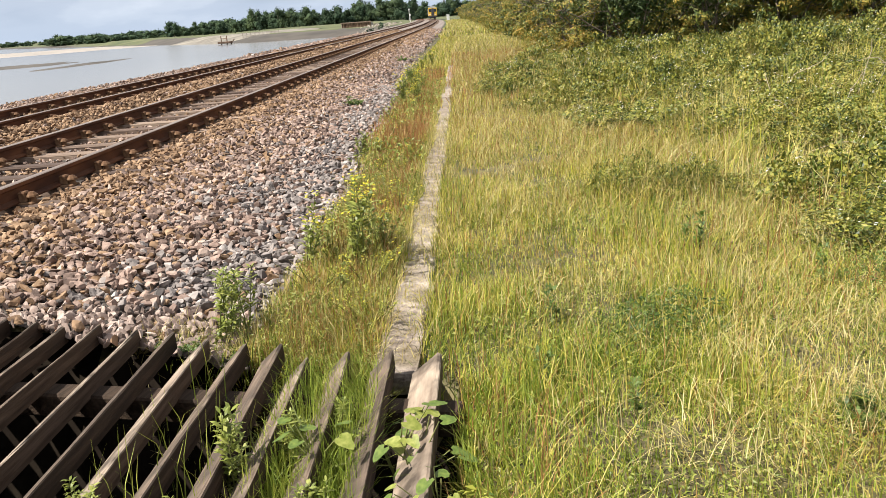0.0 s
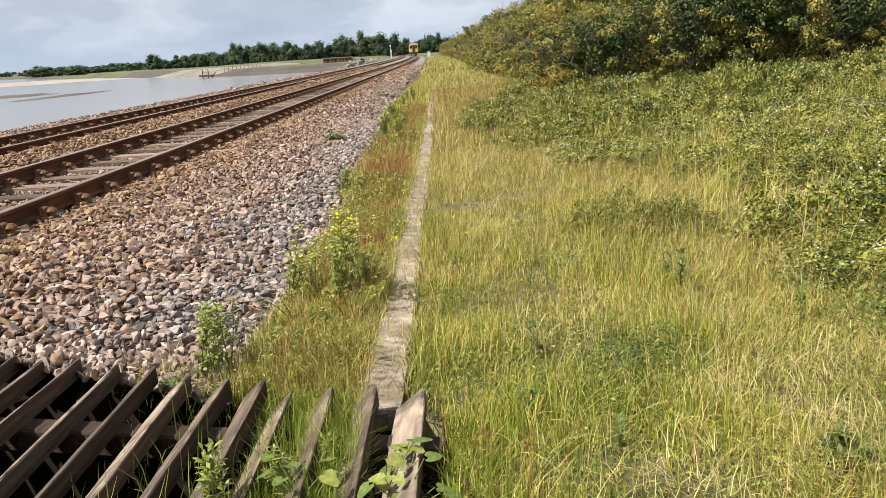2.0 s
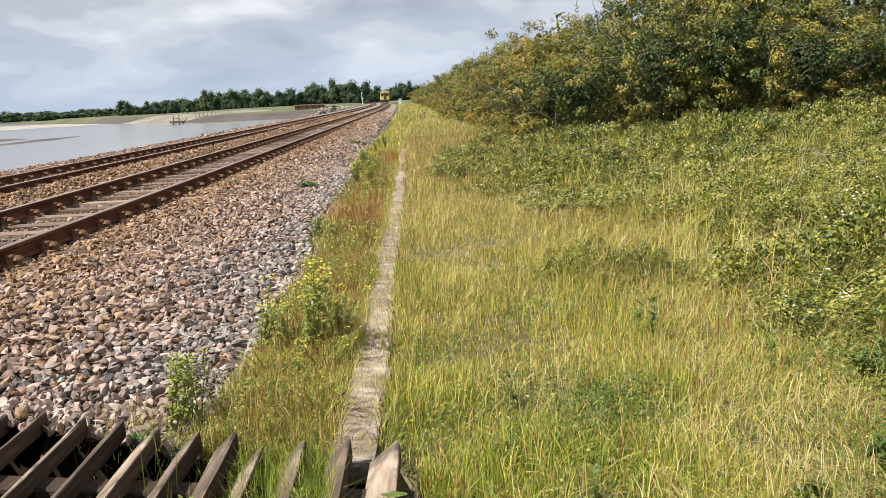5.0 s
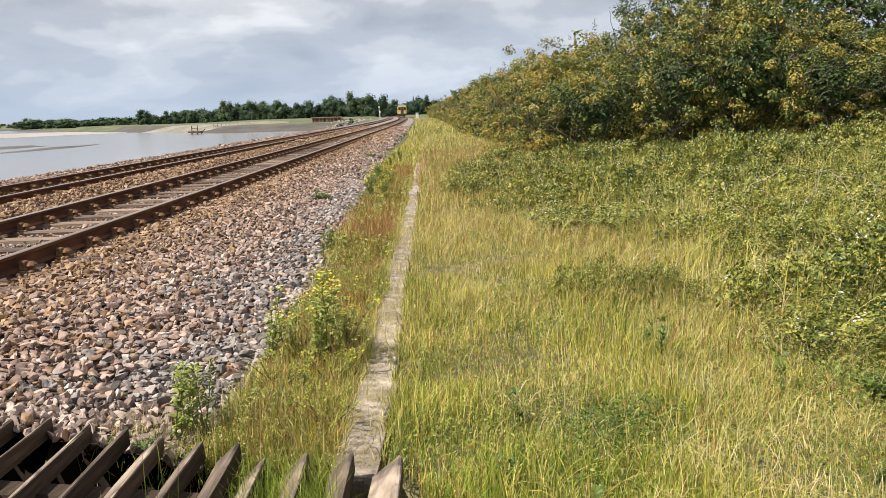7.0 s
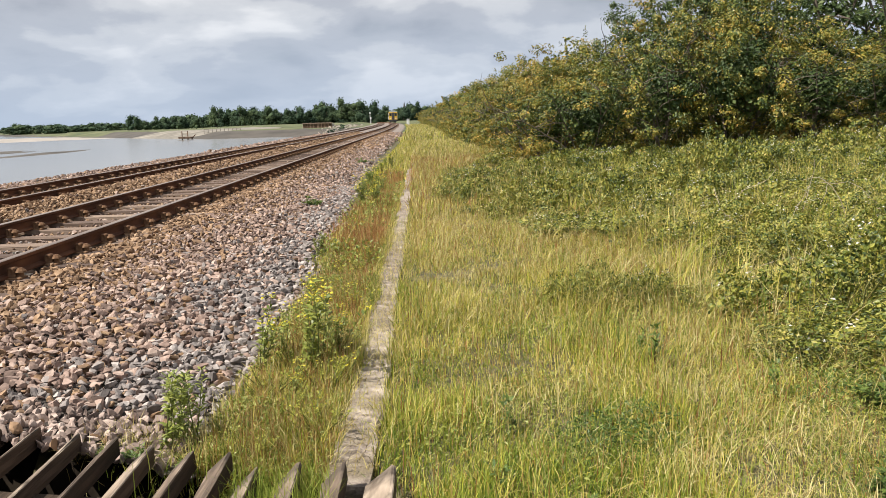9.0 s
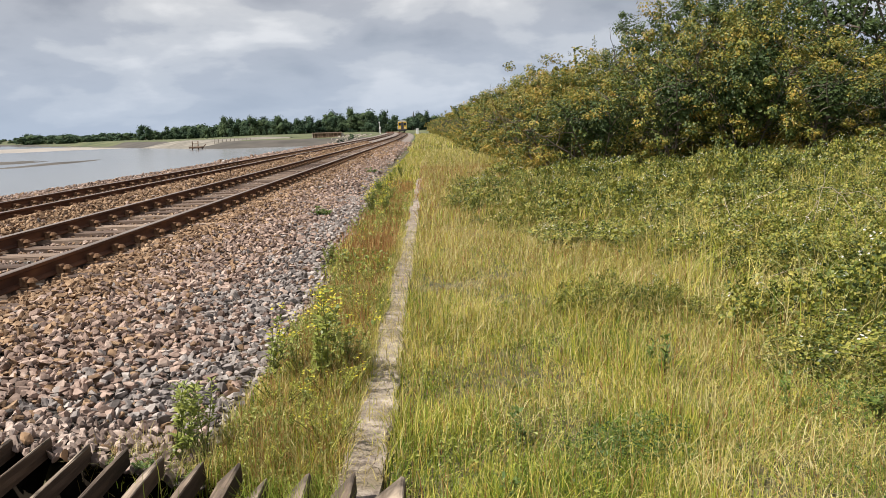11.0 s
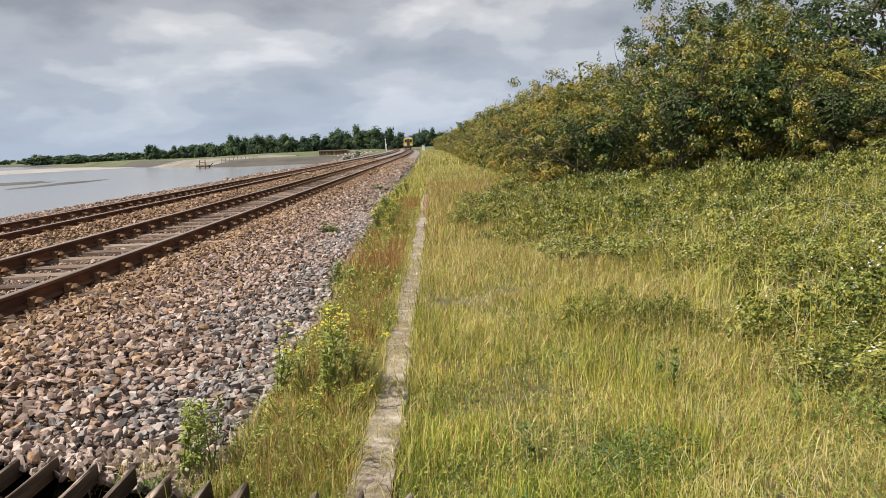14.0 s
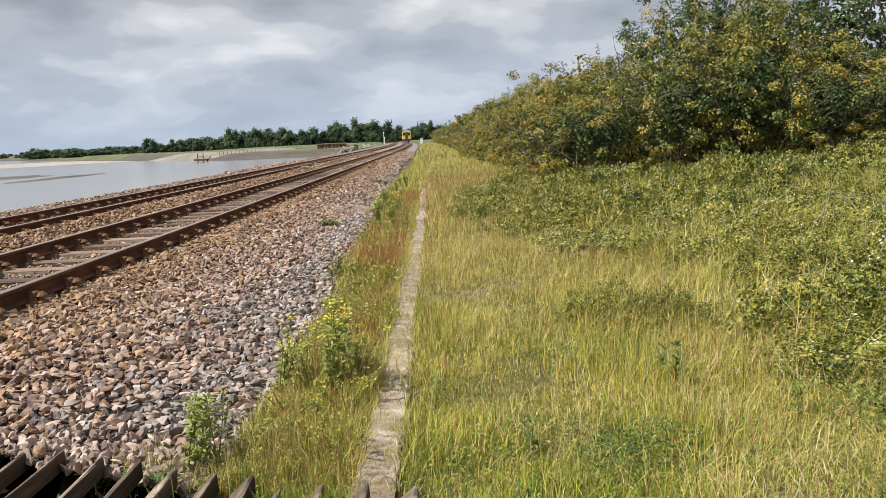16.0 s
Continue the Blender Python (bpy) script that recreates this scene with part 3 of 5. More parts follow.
def sleeper_mesh(k):
    bm = bmesh.new()
    box(bm, -1.29, 1.29, -0.125, 0.125, -0.13, 0.0, 0.012)
    r = random.Random(k)
    for v in bm.verts:
        v.co += Vector((r.uniform(-0.015, 0.015), r.uniform(-0.01, 0.01), r.uniform(-0.008, 0.004)))
    return bm_mesh("sleeper", bm, M_sleeper)


CHAIR, SLEEPERS = chair_mesh(), [sleeper_mesh(k) for k in range(4)]
r_s = random.Random(11)
for centre, last, name in ((-4.6525, 100, "landward"), (-8.1025, 70, "seaward")):
    protos = []
    n = 0
    y = 7.10 - 0.776 * 18
    while y < last:
        cant = 0.0 if centre > -6 else 1.5
        m = pose(centre + float(curve_x(y)), y, RAIL_Z - 0.158 - 0.02 - cant * 0.023, 0, -cant, r_s.uniform(-0.8, 0.8))
        if len(protos) < 4:
            sl = new("sleeper", SLEEPERS[len(protos)])
            sl.matrix_basis = m
            tagged(sl, "weathered grey-brown timber sleeper bedded in ballast", "sleeper", name + " track sleepers")
            for s in (-0.7525, 0.7525):
                part("chair", CHAIR, sl, "rusty cast-iron rail chair", pose(s, 0, -0.008))
            protos.append(sl)
        else:
            copy_thing(protos[r_s.randrange(4)], m)
        y += 0.776
# sleepers further off, too small to pick apart
pieces = []
unit_box = np.array([(x, y, z) for z in (-0.1, 0) for y in (-0.12, 0.12) for x in (-1.29, 1.29)])
box_f = np.array([(0, 2, 3, 1), (4, 5, 7, 6), (0, 1, 5, 4), (2, 6, 7, 3), (0, 4, 6, 2), (1, 3, 7, 5)])
for centre, first_y in ((-4.6525, 100.0), (-8.1025, 70.0)):
    for y in np.arange(first_y, 300, 0.776):
        pieces.append((unit_box + np.array([centre + float(curve_x(y)), y, RAIL_Z - 0.178]), box_f))
V, F, I = join(pieces)
tagged(new("distant_sleepers", mesh_np("distant_sleepers", V, F, [M_sleeper])), "distant timber sleepers of both tracks", "sleepers", kind="stuff")

# ---- cable trough lids ----
trough = tagged(new("cable_trough", None), "line of weathered concrete cable-trough lids sunk in grass", "cable trough")
trough.location = (-0.345, 3.4, 0)
r_t = random.Random(5)
y = 3.45


def lid_mesh(k):
    bm = bmesh.new()
    box(bm, -0.105, 0.105, 0.0, 0.905, -0.06, 0.045, 0.012)
    bmesh.ops.subdivide_edges(bm, edges=[e for e in bm.edges if abs(e.verts[0].co.y - e.verts[1].co.y) > 0.5], cuts=4)
    r = random.Random(k)
    for v in bm.verts:
        v.co += Vector((r.uniform(-0.018, 0.018), r.uniform(-0.008, 0.008), r.uniform(-0.010, 0.004)))
    return bm_mesh("lid", bm, M_concrete)


LIDS = [lid_mesh(k) for k in range(5)]
k = 0
while y < 46:
    part("lid", LIDS[k % 5], trough, "", pose(r_t.uniform(-0.012, 0.012), y - 3.4, r_t.uniform(-0.012, 0.006), r_t.uniform(-0.6, 0.6), r_t.uniform(-1, 1), r_t.uniform(-0.7, 0.7)))
    y += 0.92
    k += 1

# ---- timber trespass guard ----
guard = tagged(new("trespass_guard", None), "weathered timber trespass guard of sharp-edged slats over a dark pit", "trespass guard")
guard.location = (-1.6, 2.3, 0.0)


def slat_mesh(k, length):
    """An arris slat: narrow worn ridge, wide foot, split grain."""
    r = random.Random(k)
    bm = bmesh.new()
    n = 9
    rings = []
    for i in range(n):
        yy = -length * i / (n - 1)
        j = lambda a: r.uniform(-a, a)
        sec = [(-0.095 + j(0.004), -0.088), (0.014, -0.088), (0.014 + j(0.002), -0.005 + j(0.003)), (0.011 + j(0.002), j(0.003)), (0.002 + j(0.003), j(0.003)), (-0.006 + j(0.004), -0.007 + j(0.003))]
        rings.append([bm.verts.new((x, yy + (j(0.012) if i == 0 else 0), z)) for x, z in sec])
    # foot, right side and ends get the timber with shade in its colour
    for a, b in zip(rings, rings[1:]):
        for q in range(6):
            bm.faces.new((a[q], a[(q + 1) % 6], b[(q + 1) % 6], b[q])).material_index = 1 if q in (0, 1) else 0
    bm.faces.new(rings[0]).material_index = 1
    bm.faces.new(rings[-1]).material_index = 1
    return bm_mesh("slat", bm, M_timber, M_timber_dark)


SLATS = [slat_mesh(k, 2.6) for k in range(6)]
r_g = random.Random(9)
ENDS = ((-0.15, 3.42), (-0.36, 3.46), (-0.55, 3.47), (-0.73, 3.44), (-0.88, 3.63), (-1.06, 3.68), (-1.26, 3.74), (-1.46, 3.85), (-1.68, 3.96),
        (-1.90, 4.03), (-2.10, 4.06), (-2.27, 4.13), (-2.47, 4.19), (-2.67, 4.25), (-2.87, 4.3), (-3.07, 4.36), (-3.27, 4.4))
for k, (x, ye) in enumerate(ENDS):
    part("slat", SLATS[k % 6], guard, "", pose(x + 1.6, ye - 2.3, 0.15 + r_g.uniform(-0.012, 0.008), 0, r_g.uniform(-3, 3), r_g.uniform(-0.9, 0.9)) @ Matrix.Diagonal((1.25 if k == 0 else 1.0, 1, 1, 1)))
for by_ in (1.6, 3.05):
    bm = bmesh.new()
    box(bm, -3.3, -0.05, -0.06, 0.06, -0.11, 0.0, 0.01)
    part("bearer", bm_mesh("bearer", bm, M_timber_dark), guard, "rough timber cross bearer", pose(1.6, by_ - 2.3, 0.064, 0, 0, -12 if by_ > 2 else 0))

# single stones nearest the guard
STONE_MESH = [mesh_np("stone", V * 0.054, F, [M_stone_lone]) for V, F in STONES]
r_o = random.Random(77)
for x, y in first:
    s = r_o.uniform(0.7, 1.4)
    q = pose(x, y, float(bed_z(np.float64(x), np.float64(y))) + 0.012, r_o.uniform(0, 360), r_o.uniform(0, 360), r_o.uniform(0, 360)) @ Matrix.Diagonal((s, s, s * 0.85, 1))
    part("stone", STONE_MESH[r_o.randrange(len(STONE_MESH))], ballast, "", q)

# ---- hedge and shrubs ----


def branch_path(p0, d, length, n, rs, wob=0.15, droop=0.0):
    p, d = np.array(p0, float), unit(np.array(d, float))
    out = [p.copy()]
    for i in range(n):
        d = unit(d + rs.normal(0, wob, 3) - np.array([0, 0, droop]))
        p = p + d * length / n
        out.append(p.copy())
    return np.array(out)


def shrub_meshes(name, k, w, h, n_leaf, leaf, mat, gaps=0.3):
    """Trunk mesh (stems and limbs) and crown mesh (many leaves in uneven sprays) of a shrub w wide and h high."""
    rs = np.random.default_rng(100 + k)
    stems, tips = [], []
    for s in range(6):
        az = rs.uniform(0, 2 * np.pi)
        d = np.array([np.cos(az) * 0.45, np.sin(az) * 0.45, 1.0])
        p = branch_path((np.cos(az) * 0.12, np.sin(az) * 0.12, -0.1), d, h * rs.uniform(0.6, 0.8), 6, rs, 0.13)
        stems.append(tube(p, np.linspace(0.045, 0.010, 7) * (h / 4), 4))
        for q in range(2, 7):
            for _ in range(2):
                a2 = rs.uniform(0, 2 * np.pi)
                b = branch_path(p[q], (np.cos(a2), np.sin(a2), rs.uniform(0.1, 0.8)), w * rs.uniform(0.15, 0.34), 3, rs, 0.25)
                stems.append(tube(b, np.linspace(0.016, 0.004, 4) * (h / 4), 3))
                tips.append(b[-1])
    V, F, I = join(stems)
    trunk = mesh_np("trunk", V, F, [M_twig], smooth=True)
    # sprays: lobes of foliage over an uneven dome
    n_lobe = 90
    u = rs.uniform(0, 1, n_lobe)
    az = rs.uniform(0, 2 * np.pi, n_lobe)
    el = np.arccos(1 - 1.0 * u)          # upper dome
    rad = rs.uniform(0.64, 1.12, n_lobe)
    C = np.stack([np.sin(el) * np.cos(az) * w / 2 * rad, np.sin(el) * np.sin(az) * w / 2 * rad, h * (0.40 + 0.56 * np.cos(el) * rad)], 1)
    low = rs.uniform(0, 1, n_lobe) < 0.48
    C[low, 2] = h * rs.uniform(0.04, 0.42, low.sum())
    sd = rs.uniform(0.11, 0.27, n_lobe) * w / 3.0
    which = rs.integers(0, n_lobe, n_leaf)
    P = C[which] + unit(rs.normal(0, 1, (n_leaf, 3))) * rs.uniform(0.55, 1.1, (n_leaf, 1)) * sd[which][:, None] * np.array([1, 1, 0.75])
    out_dir = 0.6 * unit(P - np.array([0, 0, h * 0.35])) + 1.1 * unit(P - C[which]) + np.array([0, 0, 0.4])
    Vl, Fl = leaves(P, out_dir, np.full(n_leaf, leaf), 0.62, rs=rs)
    # inner leaves in darker green, putting the crown's inner shade into the colour
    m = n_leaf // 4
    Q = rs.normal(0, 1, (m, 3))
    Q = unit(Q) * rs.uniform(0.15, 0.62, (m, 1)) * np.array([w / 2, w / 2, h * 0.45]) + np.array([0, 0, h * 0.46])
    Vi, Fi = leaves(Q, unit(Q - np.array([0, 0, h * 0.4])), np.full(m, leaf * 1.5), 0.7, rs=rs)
    # wispy shoots above the crown
    shoots = []
    for _ in range(10):
        a = C[rs.integers(0, n_lobe)]
        if a[2] < h * 0.6:
            continue
        b = branch_path(a, (rs.normal(0, 0.4), rs.normal(0, 0.4), 1), h * rs.uniform(0.10, 0.22), 6, rs, 0.12)
        shoots.append(np.repeat(b, 9, 0) + rs.normal(0, 0.04, (len(b) * 9, 3)))
    if shoots:
        S = np.concatenate(shoots)
        Vs, Fs = leaves(S, rs.normal(0, 1, S.shape) + np.array([0, 0, 0.5]), np.full(len(S), leaf * 0.9), 0.6, rs=rs)
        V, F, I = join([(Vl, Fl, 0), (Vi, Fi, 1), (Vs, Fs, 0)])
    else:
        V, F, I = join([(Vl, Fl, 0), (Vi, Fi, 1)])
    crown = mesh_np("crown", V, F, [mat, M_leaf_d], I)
    return trunk, crown


def make_shrub(name, meshes, m, label, category, group):
    ob = tagged(new(name, None), label, category, group)
    ob.matrix_basis = m
    part("trunk", meshes[0], ob)
    part("crown", meshes[1], ob)
    return ob


r_h = random.Random(21)
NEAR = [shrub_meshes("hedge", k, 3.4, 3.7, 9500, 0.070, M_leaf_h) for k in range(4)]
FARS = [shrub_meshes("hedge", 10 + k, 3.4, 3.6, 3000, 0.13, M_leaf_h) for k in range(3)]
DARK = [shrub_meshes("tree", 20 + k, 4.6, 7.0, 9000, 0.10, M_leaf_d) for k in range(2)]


def plant_shrub(kind, x, y, s, sz=1.0, name="hedge_shrub", label="dense green and bronze-tinted hedge shrub beside the line", cat="shrub", group="lineside hedge"):
    m = pose(x, y, float(ground_z(x, y)) - 0.05, 0, 0, r_h.uniform(0, 360)) @ Matrix.Diagonal((s, s, s * sz, 1))
    return make_shrub(name, kind, m, label, cat, group)


# flank along the line
y = 24.5
while y < 60:
    plant_shrub(NEAR[r_h.randrange(4)] if y < 42 else FARS[r_h.randrange(3)], 3.7 + r_h.uniform(-0.25, 0.3) + float(curve_x(y)), y, r_h.uniform(0.88, 1.06), r_h.uniform(0.86, 1.0))
    plant_shrub(NEAR[r_h.randrange(4)] if y < 30 else FARS[r_h.randrange(3)], 6.0 + r_h.uniform(-0.3, 0.3), y + 1, r_h.uniform(1.0, 1.15), 1.0)
    y += 2.0
while y < 250:
    plant_shrub(FARS[r_h.randrange(3)], 3.9 + r_h.uniform(-0.4, 0.4) + float(curve_x(y)), y, r_h.uniform(0.95, 1.15), r_h.uniform(0.85, 1.05))
    y += 2.5 if y < 110 else 4.0
# near end, turning away from the line and rising
for x, yy, s, sz in ((4.4, 22.6, 0.95, 0.9), (6.2, 22.0, 1.0, 1.05), (8.0, 21.8, 1.05, 1.12), (9.8, 21.6, 1.05, 0.86), (11.6, 21.4, 1.05, 0.78), (13.4, 21.4, 1.05, 0.76), (15.2, 21.5, 1.05, 0.8),
                     (7.2, 24.4, 1.15, 1.12), (9.2, 24.2, 1.15, 1.1), (11.2, 24.2, 1.1, 0.85), (13.2, 24.0, 1.1, 0.72), (15.4, 24.0, 1.1, 0.75)):
    plant_shrub(NEAR[r_h.randrange(4)], x, yy, s, sz, label="tall bronze-green shrub at the end of the hedge")
# the last two trees are added to darken the hedge where it lies in shade
for x, yy, s in ((10.5, 28.0, 0.95), (13.2, 28.5, 1.1), (16.0, 28.0, 1.2), (18.5, 29.0, 1.2), (8.2, 29.5, 0.85), (7.6, 25.6, 0.84), (9.6, 26.0, 0.92)):
    plant_shrub(DARK[r_h.randrange(2)], x, yy, s, 1.05, "tree", "dark green tree standing behind the hedge", "tree", "trees behind the hedge")

# ---- brambles ----


def bramble_meshes(k, w, h, n_leaf, leaf=0.043):
    rs = np.random.default_rng(300 + k)
    canes = []
    for _ in range(22):
        az = rs.uniform(0, 2 * np.pi)
        r0 = rs.uniform(0, 0.3) * w
        p = branch_path((np.cos(az) * r0, np.sin(az) * r0, 0), (np.cos(az) * 0.6, np.sin(az) * 0.6, 1.0), h * rs.uniform(1.2, 2.0), 7, rs, 0.12, droop=0.16)
        canes.append(tube(p, np.linspace(0.006, 0.003, 8), 4))
    V, F, I = join(canes)
    cane = mesh_np("cane_tangle", V, F, [M_stem])
    n_l = 40
    az = rs.uniform(0, 2 * np.pi, n_l)
    rr = np.sqrt(rs.uniform(0, 1, n_l)) * w / 2
    top = h * (1 - 0.6 * (rr / (w / 2)) ** 2) * rs.uniform(0.15, 1.35, n_l)
    C = np.stack([np.cos(az) * rr, np.sin(az) * rr, top], 1)
    m = n_leaf // 3
    which = rs.integers(0, n_l, m)
    P = C[which] + unit(rs.normal(0, 1, (m, 3))) * rs.uniform(0.5, 1.15, (m, 1)) * np.array([0.10, 0.10, 0.075]) * w
    P[:, 2] = np.clip(P[:, 2], 0.02, None)
    # three leaflets together
    Nn = unit(rs.normal(0, 0.8, (m, 3)) + 1.0 * unit(P - C[which]) + np.array([-0.15, -0.2, 0.45]))
    T = unit(np.cross(Nn, rs.normal(0, 1, (m, 3))))
    S = np.cross(Nn, T)
    L3 = np.concatenate([P + T * leaf * 0.7, P + S * leaf * 0.55 - T * leaf * 0.2, P - S * leaf * 0.55 - T * leaf * 0.2])
    Vl, Fl = leaves(L3, np.concatenate([Nn, Nn, Nn]) * 2.2, np.full(3 * m, leaf), 0.72, rs=rs)
    crown = mesh_np("foliage", Vl, Fl, [M_leaf_b])
    # flower clusters: small five-petalled rounds
    fl = []
    for _ in range(22):
        c = C[rs.integers(0, n_l)] + rs.normal(0, 0.05, 3) + np.array([0, 0, 0.12])
        for _q in range(rs.integers(2, 5)):
            cc = c + rs.normal(0, 0.025, 3)
            nn = unit(np.array([rs.normal(0, 0.5), rs.normal(0, 0.5), 1.0]))
            t = unit(np.cross(nn, rs.normal(0, 1, 3)))
            s = np.cross(nn, t)
            an = np.linspace(0, 2 * np.pi, 10, endpoint=False)
            rad = np.where(np.arange(10) % 2, 0.006, 0.013)[:, None]
            ring = cc + (np.cos(an)[:, None] * t + np.sin(an)[:, None] * s) * rad
            Vf = np.concatenate([[cc + nn * 0.004], ring])
            Ff = np.array([(0, 1 + i, 1 + (i + 1) % 10) for i in range(10)])
            fl.append((Vf, Ff))
    V, F, I = join(fl)
    flowers = mesh_np("blossom", V, F, [M_white])
    return cane, crown, flowers


BR = [bramble_meshes(k, 1.7, 0.42, 6600, 0.034) for k in range(3)]
BR_FAR = [bramble_meshes(10 + k, 1.7, 0.42, 3900, 0.050) for k in range(4)]
r_b = random.Random(33)


def bramble(x, y, s, sz=1.0, flowers=True, label="sprawling bramble thicket with small white flowers in grass"):
    ob = tagged(new("bramble", None), label if flowers else "sprawling leafy green bramble thicket in grass", "bramble", "brambles on the bank")
    ob.matrix_basis = pose(x, y, float(ground_z(x, y)) - 0.03, 0, 0, r_b.uniform(0, 360)) @ Matrix.Diagonal((s, s, s * sz, 1))
    me = BR[r_b.randrange(3)] if y < 9.5 else BR_FAR[r_b.randrange(4)]
    tagged(part("cane_tangle", me[0], ob, "thin arching canes"), kind="stuff")
    tagged(part("foliage", me[1], ob), kind="stuff")
    if flowers:
        tagged(part("blossom", me[2], ob, "clusters of white bramble blossom"), kind="stuff")
    return ob


yy = 4.9
while yy < 22.4:
    x0 = 2.95 if yy < 7.4 else 3.3 if yy < 9 else max(1.15, 3.3 - 0.42 * (yy - 9))
    x = x0 + r_b.uniform(-0.1, 0.3)
    while x < 3.2 + yy * 0.55:
        bramble(x, yy + r_b.uniform(-0.3, 0.3), r_b.uniform(0.75, 1.15), r_b.uniform(0.5, 1.7) * (0.65 if x < x0 + 0.6 else 1.0) * (1.0 if yy < 11 else 0.85), r_b.random() < 0.8)
        x += r_b.uniform(0.95, 1.25)
    yy += 1.05
for x, y, s, sz in ((1.35, 6.8, 0.46, 1.5), (1.85, 7.05, 0.44, 1.2), (2.5, 5.3, 0.55, 0.8), (2.75, 4.6, 0.5, 0.8), (2.2, 3.4, 0.35, 0.7), (2.6, 3.9, 0.4, 0.8), (0.95, 15.5, 0.6, 1.2), (1.6, 13.0, 0.7, 1.1)):
    bramble(x, y, s, sz, s < 0.45)

# ---- grass ----
rs_g = np.random.default_rng(55)


def grass_patch(n, x0, x1, y0, y1, h, w, lean, keep=None, clump=0.6):
    X, Y = rs_g.uniform(x0, x1, n), rs_g.uniform(y0, y1, n)
    X = X + curve_x(Y)
    d = np.clip(0.5 + 0.45 * vnoise(X, Y, 2.2, 4) + 0.45 * vnoise(X, Y, 6.0, 11), 0, 1)
    k = rs_g.uniform(0, 1, n) < (1 - clump) + clump * d
    if keep is not None:
        k &= keep(X, Y)
    X, Y = X[k], Y[k]
    hh = h * rs_g.uniform(0.45, 1.15, len(X)) * (0.78 + 0.38 * vnoise(X, Y, 0.9, 2) + 0.3 * vnoise(X, Y, 3.1, 7))
    return X, Y, ground_z(X, Y) - 0.01, hh, np.full(len(X), w), lean


def off_trough(X, Y):
    return ~((X > -0.425 + 0.075 * vnoise(X, Y, 3.5, 1)) & (X < -0.25 + 0.045 * vnoise(X, Y, 3.9, 5)) & (Y < 18) & (np.abs(Y - 7.85) > 0.22))


def lay(name, label, mat, sets, fn=blades):
    pieces = [fn(*s, rs=rs_g) for s in sets]
    V, F, I = join(pieces)
    return tagged(new(name, mesh_np(name, V, F, [mat])), label, "grass", kind="stuff")


lay("grass", "tall unmown yellow-green meadow grass on the verge", M_grass, [
    grass_patch(50000, -0.25, 4.2, 1.4, 5.5, 0.15, 0.0024, 1.5, off_trough, 0.95),
    grass_patch(14000, -0.25, 1.4, 3.0, 8.0, 0.30, 0.0021, 0.65, off_trough, 0.9),
    grass_patch(36000, -0.25, 4.0, 5.5, 13.0, 0.24, 0.0027, 1.2, off_trough, 0.95),
    grass_patch(9000, -3.0, 4.2, -4.0, 1.4, 0.14, 0.006, 0.9),
    grass_patch(26000, -0.25, 4.2, 5.0, 14.0, 0.12, 0.0036, 1.3, off_trough, 0.0),
    grass_patch(16000, -0.1, 4.2, 1.2, 5.0, 0.12, 0.0026, 1.3, off_trough, 0.0),
    grass_patch(15000, 2.2, 9.0, 5.5, 21.0, 0.58, 0.0035, 0.8),
    grass_patch(20000, -0.3, 5.0, 13.0, 26.0, 0.30, 0.005, 0.6, off_trough),
    grass_patch(15000, -1.35, 3.4, 26.0, 60.0, 0.28, 0.010, 0.6),
    grass_patch(9000, -1.9, 3.4, 60.0, 220.0, 0.36, 0.03, 0.5),
    grass_patch(9000, -1.12, -0.40, 3.5, 8.0, 0.21, 0.0026, 0.6, off_trough),
    grass_patch(11000, -1.22, -0.40, 8.0, 20.0, 0.20, 0.0040, 0.6, off_trough),
    grass_patch(9000, -1.45, -0.44, 18.0, 60.0, 0.22, 0.009, 0.5),
])
lay("fresh_grass", "fresh green grass tufts in the verge", M_fresh, [
    grass_patch(30000, -0.2, 4.2, 1.2, 4.2, 0.16, 0.0028, 1.1, off_trough, 0.7),
    grass_patch(14000, -0.2, 4.0, 4.2, 10.0, 0.18, 0.0028, 0.9, off_trough, 0.85),
    grass_patch(5500, -0.22, 1.1, 1.9, 4.6, 0.25, 0.0024, 0.55, off_trough, 0.9),
    grass_patch(3500, -1.02, -0.42, 3.5, 8.0, 0.20, 0.0025, 0.7, off_trough, 0.9),
])
lay("dry_grass", "dry straw-coloured grass blades and thatch", M_straw, [
    grass_patch(22000, -0.2, 4.2, 1.4, 5.5, 0.14, 0.0015, 2.0, off_trough, 0.95),
    grass_patch(9000, 2.2, 9.0, 5.5, 21.0, 0.62, 0.0028, 0.9),
    grass_patch(27000, -0.2, 4.0, 5.5, 13.0, 0.27, 0.0026, 1.2, off_trough, 0.95),
    grass_patch(24000, -0.3, 5.0, 13.0, 26.0, 0.32, 0.0045, 0.8, off_trough),
    grass_patch(18000, -1.3, 3.4, 26.0, 60.0, 0.30, 0.010, 0.6),
    grass_patch(11000, -1.8, 3.4, 60.0, 220.0, 0.38, 0.03, 0.5),
    grass_patch(13000, -1.15, -0.42, 3.5, 20.0, 0.26, 0.003, 0.9, off_trough),
    grass_patch(5000, -1.05, -0.42, 3.5, 8.0, 0.26, 0.0015, 1.2, off_trough),
])
